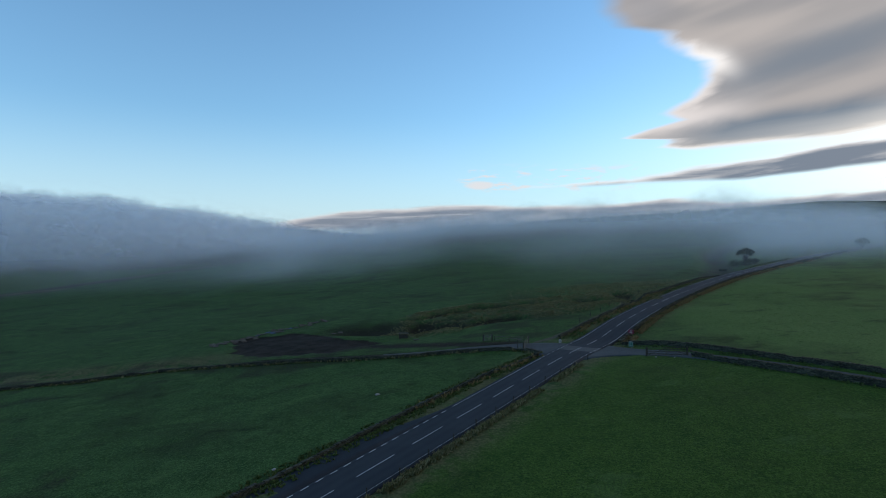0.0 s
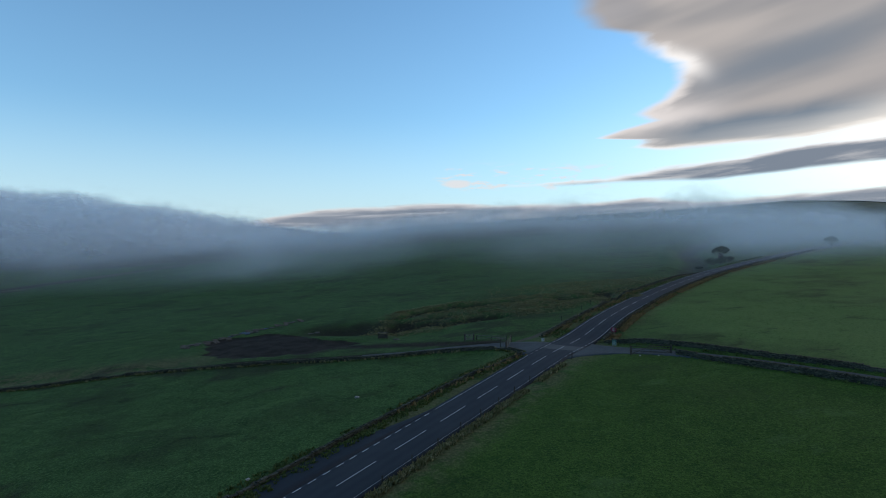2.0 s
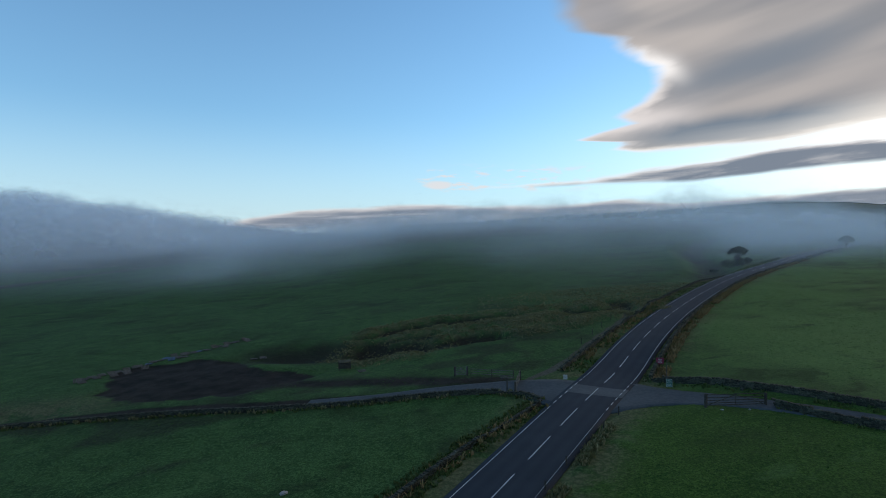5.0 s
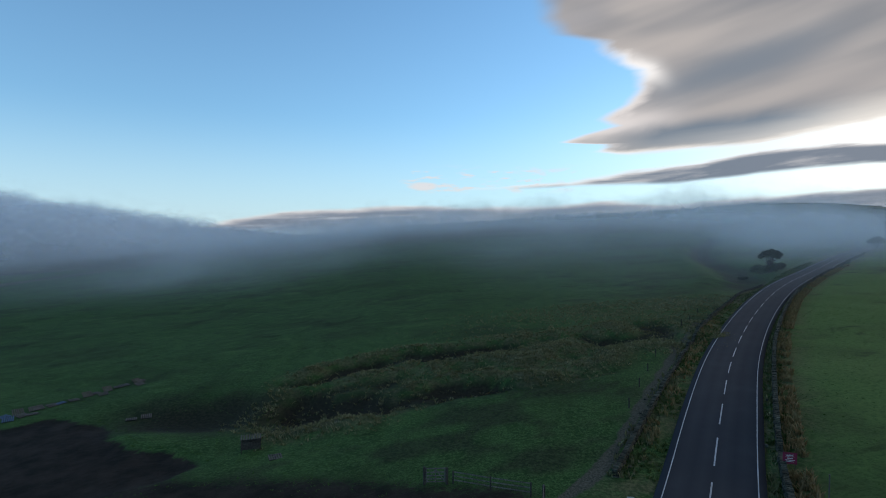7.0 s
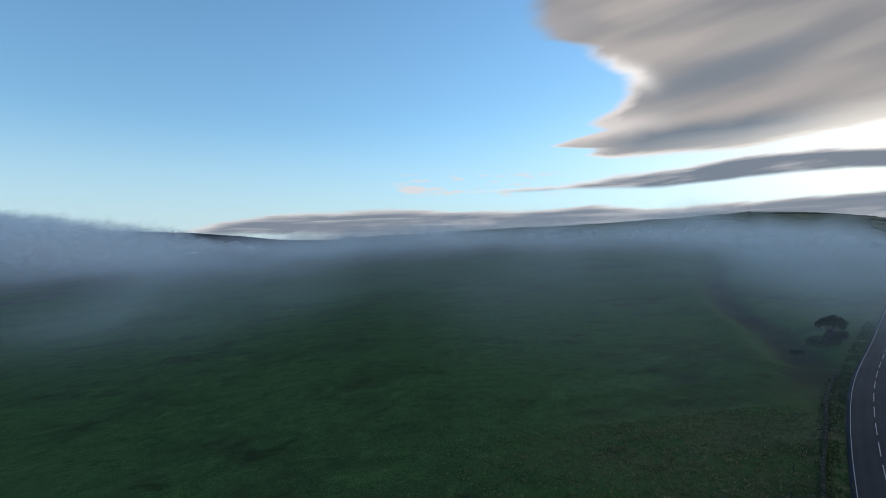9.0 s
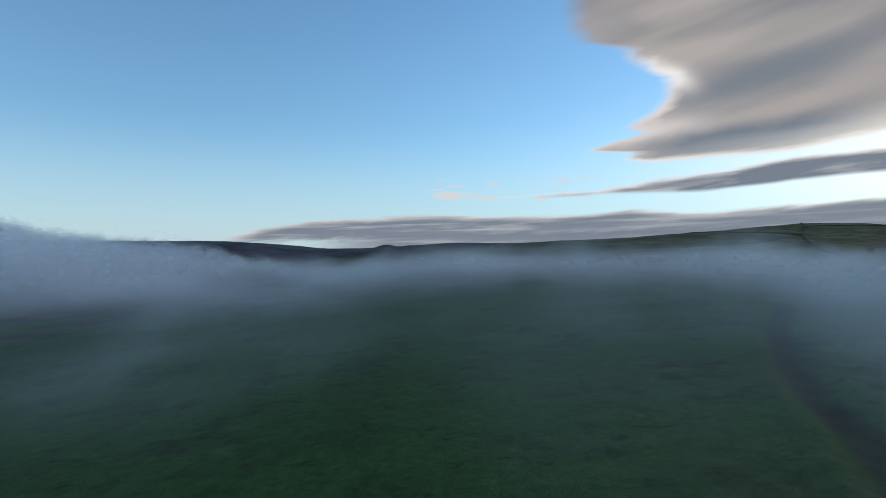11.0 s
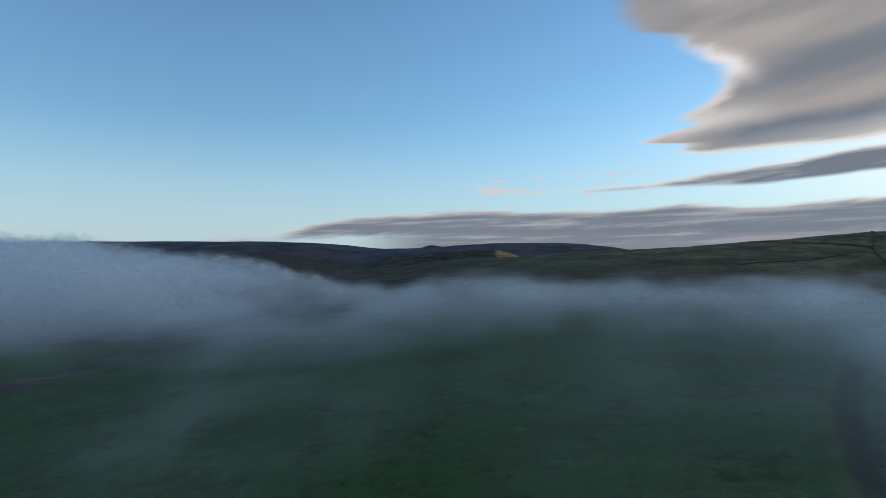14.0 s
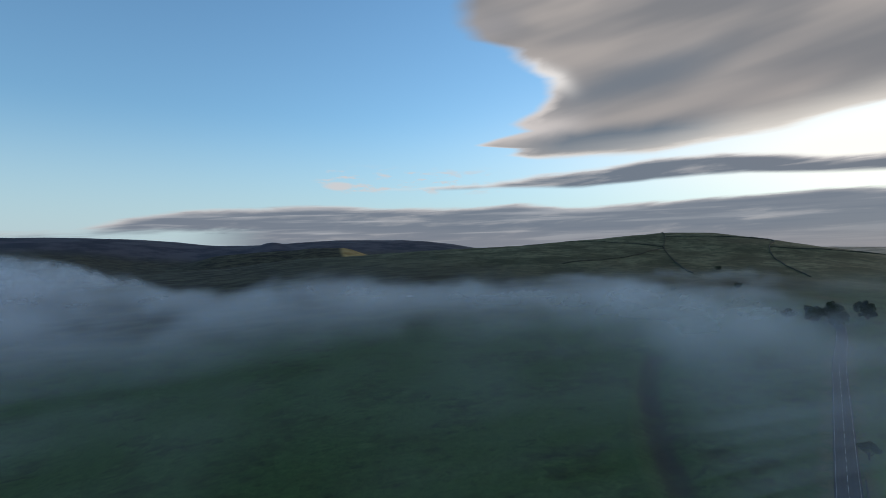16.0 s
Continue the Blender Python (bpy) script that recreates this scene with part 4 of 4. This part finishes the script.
def tree(x, y, tall, wide, label, seed, leaves=5000, size=0.16, crown_from=0.45, flat=0.35, lean=(0, 0), trunk=0.28, clumps=16, dome=0.5, low=0.72):
    rng = np.random.default_rng(seed)
    t = thing("tree", (x, y, ground_at(x, y) - 0.1), label=label, category="tree")
    bm = bmesh.new()
    fork = Vector((lean[0] * 0.4, lean[1] * 0.4, tall * crown_from))
    limb(bm, (0, 0, 0), fork, trunk, trunk * 0.65, 9, 4, rng)
    centres, radii = [], []
    for k in range(clumps):
        a = k * 2.4 + rng.uniform(-0.4, 0.4)
        r = wide / 2 * math.sqrt((k + 0.5) / clumps) * rng.uniform(0.75, 1.0)
        top = tall * (crown_from + (1 - crown_from) * (1 - dome * (r / (wide / 2)) ** 2) * rng.uniform(low, 0.95))
        c = (lean[0] + math.cos(a) * r, lean[1] + math.sin(a) * r, top)
        limb(bm, fork - Vector((0, 0, rng.uniform(0, tall * 0.08))), c, trunk * 0.35, trunk * 0.06, 5, 4, rng)
        centres.append(c)
        radii.append(wide * rng.uniform(0.10, 0.17))
    part("trunk", bm, BARK, t)
    v, f = leaf_mesh(centres, radii, leaves, size, seed + 1, flat)
    tagged(mesh_object("crown", v, f, LEAF, t), "dark sparse evergreen-looking leaves", kind="stuff")
    return t


def bush(x, y, tall, wide, label, seed, leaves=2500, size=0.14):
    rng = np.random.default_rng(seed)
    t = thing("bush", (x, y, ground_at(x, y) - 0.1), label=label, category="bush")
    bm = bmesh.new()
    centres, radii = [], []
    for k in range(9):
        a, r = rng.uniform(0, 6.28), wide * 0.42 * math.sqrt(rng.random())
        c = (math.cos(a) * r, math.sin(a) * r * 0.7, tall * rng.uniform(0.35, 0.78))
        limb(bm, (c[0] * 0.25, c[1] * 0.25, 0), c, 0.07, 0.02, 5, 3, rng)
        centres.append(c), radii.append(tall * rng.uniform(0.32, 0.5))
    part("stems", bm, BARK, t)
    v, f = leaf_mesh(centres, radii, leaves, size, seed + 1, 0.8)
    v[:, 2] = np.maximum(v[:, 2], 0.05)
    tagged(mesh_object("foliage", v, f, LEAF, t), kind="stuff")
    return t


tree(126.0, 219.8, 7.6, 6.8, "dark flat-crowned wind-shaped tree beside the road bend", 3, leaves=5200, size=0.2, crown_from=0.36, flat=0.75, lean=(0.5, 0), dome=0.55, clumps=24)
bush(123.5, 219.0, 3.2, 8.5, "dark rounded thorn bush under a tree", 5)
bush(130.5, 222.5, 2.7, 6.5, "dark low thorn bush beside the road", 7)
bush(117.5, 220.6, 1.1, 3.2, "dark scrubby bush on the bank of a gully", 9, 1400)
tree(216.5, 272.0, 6.3, 7.4, "dark rounded roadside tree in thin mist", 13, leaves=4200, size=0.2, crown_from=0.28, flat=0.85, clumps=16, dome=0.55)
for k, (x, y, h, w) in enumerate([(418, 484, 11, 9), (424, 466, 14, 11), (434, 474, 17, 12), (440, 456, 13, 10), (446, 470, 18, 12), (472, 486, 15, 12), (480, 464, 12, 11), (492, 476, 17, 13), (430, 452, 9, 9)]):
    tree(x, y, h * 0.8, w * 1.2, "dark broad-crowned tree in a copse above the mist", 41 + k, leaves=3600, size=0.55, crown_from=0.16, flat=1.0, trunk=0.4, clumps=22, dome=0.45, low=0.3)
for k, (x, y, h, w) in enumerate([(430, 640, 5, 6), (520, 640, 6, 7), (640, 800, 7, 8)]):
    bush(x, y, h, w, "dark lone thorn bush on the hillside", 71 + k, 1200, 0.35)


# ---- gates, fences and posts ----
def post(parent, at, tall, thick, mat=None, name="post"):
    bm = bmesh.new()
    box(bm, (thick, thick, tall + 0.3), (at[0], at[1], at[2] + tall / 2 - 0.15), (0, 0, 15), 0.012)
    return part(name, bm, mat or DARK_WOOD, parent)


def bar(bm, a, b, w, d):
    """A rail between two places, w high and d deep."""
    a, b = Vector(a), Vector(b)
    v = b - a
    turn = math.degrees(math.atan2(v.y, v.x))
    tilt = -math.degrees(math.asin(v.z / v.length))
    box(bm, (v.length, d, w), (a + b) / 2, (0, tilt, turn), min(w, d) * 0.15)


def field_gate(a, b, label, mat, tall=1.25, bars=5, posts=True):
    """A five-barred gate hung between two posts."""
    az, bz = ground_at(*a), ground_at(*b)
    g = thing("field_gate", (*a, az), label=label, category="gate")
    A, B = Vector((0, 0, 0.1)), Vector((b[0] - a[0], b[1] - a[1], bz - az + 0.1))
    if posts:
        post(g, (0, 0, 0), 1.45, 0.2, name="hanging_post")
        post(g, (B.x, B.y, B.z - 0.1), 1.35, 0.18, name="shutting_post")
    u = (B - A).normalized() * 0.16
    A, B = A + u, B - u
    for k in range(bars):
        z = 0.12 + (tall - 0.12) * (k / (bars - 1)) ** 1.15
        bm = bmesh.new()
        bar(bm, A + Vector((0, 0, z)), B + Vector((0, 0, z)), 0.085, 0.035)
        part("rail", bm, mat, g)
    for f in (0.0, 0.5, 1.0):
        bm = bmesh.new()
        c = A.lerp(B, f)
        bar(bm, c + Vector((0, 0, 0.05)), c + Vector((0.001, 0, tall + 0.08)), 0.085, 0.06)
        part("stile", bm, mat, g)
    for p, q in ((0.02, 0.5), (0.98, 0.5)):
        bm = bmesh.new()
        bar(bm, A.lerp(B, p) + Vector((0, 0, 0.15)), A.lerp(B, q) + Vector((0, 0, tall - 0.05)), 0.075, 0.045)
        part("brace", bm, mat, g)
    return g


field_gate((33.6, 86.0), (39.9, 85.2), "dark wooden five-barred field gate in a wall gap", DARK_WOOD)
field_gate((15.2, 97.2), (17.0, 102.4), "weathered wooden field gate across the lane", OLD_WOOD, 1.3)
field_gate((8.6, 107.8), (10.4, 107.3), "weathered grey hurdle gate at a fence end", OLD_WOOD, 1.2, 5)


def fence(points, label, rails=3, tall=1.15, wires=False, gap=2.4):
    line = smooth([(*p,) for p in points], gap)
    z = height(line[:, 0], line[:, 1])
    f = thing("fence", (line[0, 0], line[0, 1], z[0]), label=label, category="fence")
    P = [Vector((x - line[0, 0], y - line[0, 1], h - z[0])) for (x, y), h in zip(line, z)]
    rng = random.Random(len(P))
    for p in P:
        post(f, p, tall * rng.uniform(0.92, 1.1), 0.11)
    for p, q in zip(P, P[1:]):
        for k in range(rails):
            h = tall * (0.3 + 0.6 * k / max(1, rails - 1))
            bm = bmesh.new()
            bar(bm, p + Vector((0, 0, h)), q + Vector((0, 0, h)), 0.006 if wires else 0.09, 0.006 if wires else 0.035)
            part("wire" if wires else "rail", bm, RUSTY if wires else OLD_WOOD, f)
    return f


fence([(10.9, 107.2), (13.5, 105.4), (16.3, 103.4)], "weathered post-and-rail fence beside a muddy gateway", 3, 1.1)
fence([(24.2, 86.6), (19.6, 81.4), (13.9, 74.9), (9.0, 68.4), (3.6, 61.2), (-3, 52.4), (-12, 40.4)], "dark fence posts with wires in roadside tussocks", 2, 0.95, True, 4.2)
fence([(31, 118), (41.5, 133.0), (48, 141.5), (56.5, 151.5), (66, 162)], "slim fence posts with wires beside a footpath", 2, 1.1, True, 6.5)


# ---- signs ----
def plate(bm, w, h, d, at, turn=0, r=0.04):
    """A board with rounded corners, standing upright."""
    outline = []
    for cx, cz, a0 in ((w / 2 - r, h / 2 - r, 0), (-w / 2 + r, h / 2 - r, 90), (-w / 2 + r, -h / 2 + r, 180), (w / 2 - r, -h / 2 + r, 270)):
        for k in range(4):
            a = radians(a0 + 30 * k)
            outline.append((cx + r * math.cos(a), cz + r * math.sin(a)))
    m = Matrix.Translation(at) @ Matrix.Rotation(radians(turn), 4, "Z")
    front = [bm.verts.new(m @ Vector((x, -d / 2, z))) for x, z in outline]
    back = [bm.verts.new(m @ Vector((x, d / 2, z))) for x, z in outline]
    bm.faces.new(front[::-1]), bm.faces.new(back)
    for k in range(len(outline)):
        j = (k + 1) % len(outline)
        bm.faces.new((front[k], front[j], back[j], back[k]))


def lines_of_writing(parent, rows, mat, face=-0.03):
    for w, z, h in rows:
        bm = bmesh.new()
        box(bm, (w, 0.012, h), (0, face, z), bevel=0.003)
        part("writing", bm, mat, parent)


def red_sign():
    s = thing("sign_board", (37.2, 103.2, ground_at(37.2, 103.2)), -25, label="dark red notice board with white lines on two posts", category="sign")
    for x in (-0.55, 0.55):
        bm = bmesh.new()
        box(bm, (0.07, 0.07, 2.3), (x, 0.05, 1.0), bevel=0.01)
        part("post", bm, DARK_WOOD, s)
    bm = bmesh.new()
    plate(bm, 1.5, 1.35, 0.04, (0, 0, 1.75))
    board = part("board", bm, RED_SIGN, s)
    bm = bmesh.new()
    for w, h, x, z in ((0.9, 0.02, 0, 2.2), (0.9, 0.02, 0, 1.94)):
        box(bm, (w, 0.012, h), (x, -0.03, z))
    part("border", bm, WHITE_SIGN, board)
    lines_of_writing(board, [(0.7, 2.07, 0.11), (0.62, 1.74, 0.10), (0.95, 1.52, 0.08), (0.8, 1.36, 0.06)], WHITE_SIGN)


def cafe_sign():
    s = thing("sign_board", (34.3, 95.1, ground_at(34.3, 95.1)), -22, label="green sign board with white border and lettering on grass", category="sign")
    for x in (-0.42, 0.42):
        bm = bmesh.new()
        box(bm, (0.06, 0.05, 1.0), (x, 0.06, 0.35), bevel=0.01)
        part("leg", bm, DARK_WOOD, s)
    bm = bmesh.new()
    plate(bm, 1.12, 1.55, 0.05, (0, 0, 1.02), r=0.1)
    part("border", bm, WHITE_SIGN, s)
    bm = bmesh.new()
    plate(bm, 0.98, 1.41, 0.05, (0, -0.012, 1.02), r=0.07)
    panel = part("panel", bm, GREEN_SIGN, s)
    font = bpy.data.curves.new("cafe", "FONT")
    font.body, font.size, font.align_x, font.extrude = "CAFE", 0.34, "CENTER", 0.006
    tmp = new("cafe_text", font)
    me = bpy.data.meshes.new_from_object(tmp.evaluated_get(bpy.context.evaluated_depsgraph_get()))
    bpy.data.objects.remove(tmp)
    me.materials.clear()
    me.materials.append(WHITE_SIGN)
    word = new("lettering", me)
    word.parent, word.matrix_basis = panel, pose(0, -0.045, 1.0, 90, 0, 0)
    lines_of_writing(panel, [(0.6, 1.42, 0.13), (0.7, 0.78, 0.09), (0.8, 0.60, 0.05), (0.7, 0.50, 0.05)], WHITE_SIGN, -0.042)


def small_sign():
    s = thing("sign_board", (22.7, 100.4, ground_at(22.7, 100.4)), -15, label="small white notice board by the footpath", category="sign")
    for x in (-0.3, 0.3):
        bm = bmesh.new()
        box(bm, (0.06, 0.06, 1.5), (x, 0.05, 0.6), bevel=0.01)
        part("post", bm, DARK_WOOD, s)
    bm = bmesh.new()
    plate(bm, 0.8, 0.95, 0.035, (0, 0, 0.95))
    board = part("board", bm, WHITE_SIGN, s)
    lines_of_writing(board, [(0.5, 1.2, 0.06), (0.56, 1.05, 0.04), (0.52, 0.93, 0.04), (0.4, 0.78, 0.05)], DARK_WOOD)


def finger_post():
    s = thing("finger_post", (14.2, 97.4, ground_at(14.2, 97.4)), 10, label="dark wooden finger post with two arms at the gate", category="signpost")
    bm = bmesh.new()
    box(bm, (0.12, 0.12, 2.5), (0, 0, 1.1), bevel=0.015)
    part("post", bm, DARK_WOOD, s)
    for sgn in (-1, 1):
        bm = bmesh.new()
        box(bm, (0.85, 0.04, 0.17), (sgn * 0.46, -0.07, 2.1 - 0.04 * sgn), bevel=0.01)
        part("arm", bm, OLD_WOOD, s)


def lean_pole():
    s = thing("pole", (34.9, 97.0, ground_at(34.9, 97.0)), 0, label="slim pale leaning pole beside the wall corner", category="pole")
    bm = bmesh.new()
    limb(bm, (0, 0, -0.3), (0.16, 0.1, 2.9), 0.05, 0.04, 8, 2)
    part("shaft", bm, OLD_WOOD, s)
    bm = bmesh.new()
    box(bm, (0.16, 0.05, 0.06), (0.16, 0.1, 2.9), bevel=0.008)
    part("cap", bm, OLD_WOOD, s)


red_sign(), cafe_sign(), small_sign(), finger_post(), lean_pole()
for ob, k in ((o, 0.66 if "notice board with white lines" in o.get("label", "") else 0.64) for o in list(scene.objects) if o.name.startswith("sign_board")):
    ob.scale = (k, k, k)


# ---- pallets, hay rack and boards on the feeding ground ----
def pallet(mat, label):
    p = thing("pallet", (0, 0, 0), label=label, category="pallet", group="pallets along the muddy ground")
    for y in (-0.48, 0, 0.48):
        bm = bmesh.new()
        box(bm, (1.3, 0.09, 0.09), (0, y, 0.075), bevel=0.008)
        part("stringer", bm, DARK_WOOD, p)
    for k in range(6):
        bm = bmesh.new()
        box(bm, (0.13, 1.12, 0.024), (-0.57 + 0.228 * k, 0, 0.132), bevel=0.004)
        part("deck_board", bm, mat, p)
    for x in (-0.55, 0, 0.55):
        bm = bmesh.new()
        box(bm, (0.12, 1.12, 0.024), (x, 0, 0.018), bevel=0.004)
        part("bottom_board", bm, DARK_WOOD, p)
    return p


def make_pallets():
    rng = random.Random(8)
    line = smooth([(-57, 130.5), (-51, 138.5), (-46.2, 144.8), (-42.2, 149), (-38.6, 153.4), (-34.5, 157)], 1.35)
    grey, blue = pallet(OLD_WOOD, "weathered grey wooden pallet lying at the field edge"), pallet(BLUE_PAINT, "faded blue painted pallet among grey ones")
    used = set()
    for k, (x, y) in enumerate(line):
        src = blue if k in (9, 12, 17) else grey
        for row in range(2 if rng.random() < 0.4 else 1):
            px, py = x + rng.uniform(-0.4, 0.4) + row * 1.5, y + rng.uniform(-0.5, 0.5) - row * 1.5
            tip = rng.choice([0, 0, 4, 9, 20, 32])
            m = pose(px, py, ground_at(px, py) + 0.01 + 0.55 * math.sin(radians(tip)), tip, rng.uniform(-4, 4), 48 + rng.uniform(-22, 22))
            if src.name in used:
                copy_thing(src, m)
            else:
                src.matrix_basis = m
                used.add(src.name)
    for x, y, tip in ((-28.5, 139.5, 0), (-5.6, 119.2, 6), (-26.9, 140.2, 12)):
        copy_thing(grey, pose(x, y, ground_at(x, y) + 0.02, tip, 0, 20))


make_pallets()


def hay_rack():
    r = thing("hay_rack", (-8.8, 122.6, ground_at(-8.8, 122.6)), 12, label="dark hay rack with pale slatted top on wet ground", category="feeder")
    for x in (-0.95, 0.95):
        for y in (-0.5, 0.5):
            bm = bmesh.new()
            box(bm, (0.09, 0.09, 1.5), (x, y, 0.65), bevel=0.01)
            part("leg", bm, DARK_WOOD, r)
    for y in (-0.52, 0.52):
        bm = bmesh.new()
        box(bm, (2.0, 0.03, 0.75), (0, y, 0.65), bevel=0.008)
        part("side_panel", bm, DARK_WOOD, r)
    for k in range(8):
        bm = bmesh.new()
        box(bm, (0.14, 1.15, 0.03), (-0.95 + k * 0.27, 0, 1.42 + 0.02 * (k % 2)), (8, 0, 0), 0.006)
        part("slat", bm, OLD_WOOD, r)


hay_rack()


# ---- loose stones in the fields ----
def rock(x, y, r, label, seed):
    rng = random.Random(seed)
    bm = bmesh.new()
    bmesh.ops.create_icosphere(bm, subdivisions=2, radius=r)
    for v in bm.verts:
        v.co *= 1 + rng.uniform(-0.14, 0.14)
        v.co.z *= 0.6
        v.co.x *= 1.4
    me = bpy.data.meshes.new("stone")
    bm.to_mesh(me), bm.free()
    me.materials.append(PALE_STONE)
    o = new("stone", me)
    o.matrix_basis = pose(x, y, ground_at(x, y) + r * 0.3, 0, 0, rng.uniform(0, 180))
    tagged(o, label, "stone")


PALE_STONE = mat_plain("pale_stone", (0.18, 0.18, 0.165), (0.38, 0.38, 0.36), 6.0, 0.9)
rock(-9.4, 78.3, 0.26, "pale stone lying in the near pasture", 1)
rock(-17.5, 55.5, 0.2, "small pale stone in short grass", 2)
rock(34.6, 84.6, 0.13, "pale flat stone at the foot of a field gate", 4)
rock(37.4, 84.2, 0.12, "pale flat stone at the foot of a field gate", 5)
rock(-1.0, 70.2, 0.16, "small white stone by the lay-by", 3)


# ---- field walls on the high hill ----
def hill_wall(points, seed):
    rng = np.random.default_rng(seed)
    line = smooth(points, 12.0)
    z = height(line[:, 0], line[:, 1])
    t = np.gradient(line, axis=0)
    t /= np.linalg.norm(t, axis=1)[:, None]
    n = np.stack([t[:, 1], -t[:, 0]], 1)
    ring = []
    for d, up in ((-1.2, -3), (-0.7, 1.4), (0.7, 1.4), (1.2, -3)):
        ring.append(np.c_[line + n * d, z + up + rng.normal(0, 0.15, len(line))])
    v = np.stack(ring, 1).reshape(-1, 3)
    ob = mesh_object("field_wall", v, grid_faces(len(line), 4), STONE)
    tagged(ob, "dark distant stone wall crossing the moorland hill", "wall")


for k, pts in enumerate([[(560, 760), (640, 900), (760, 1080), (880, 1230), (980, 1380), (1060, 1500)], [(700, 700), (820, 860), (960, 1010), (1090, 1120), (1200, 1300)], [(430, 900), (620, 980), (760, 1080)],
                         [(880, 1230), (1000, 1190), (1150, 1160), (1330, 1180)], [(760, 1080), (700, 1250), (600, 1400)], [(960, 1010), (1100, 940), (1260, 930)]]):
    hill_wall(pts, 90 + k)
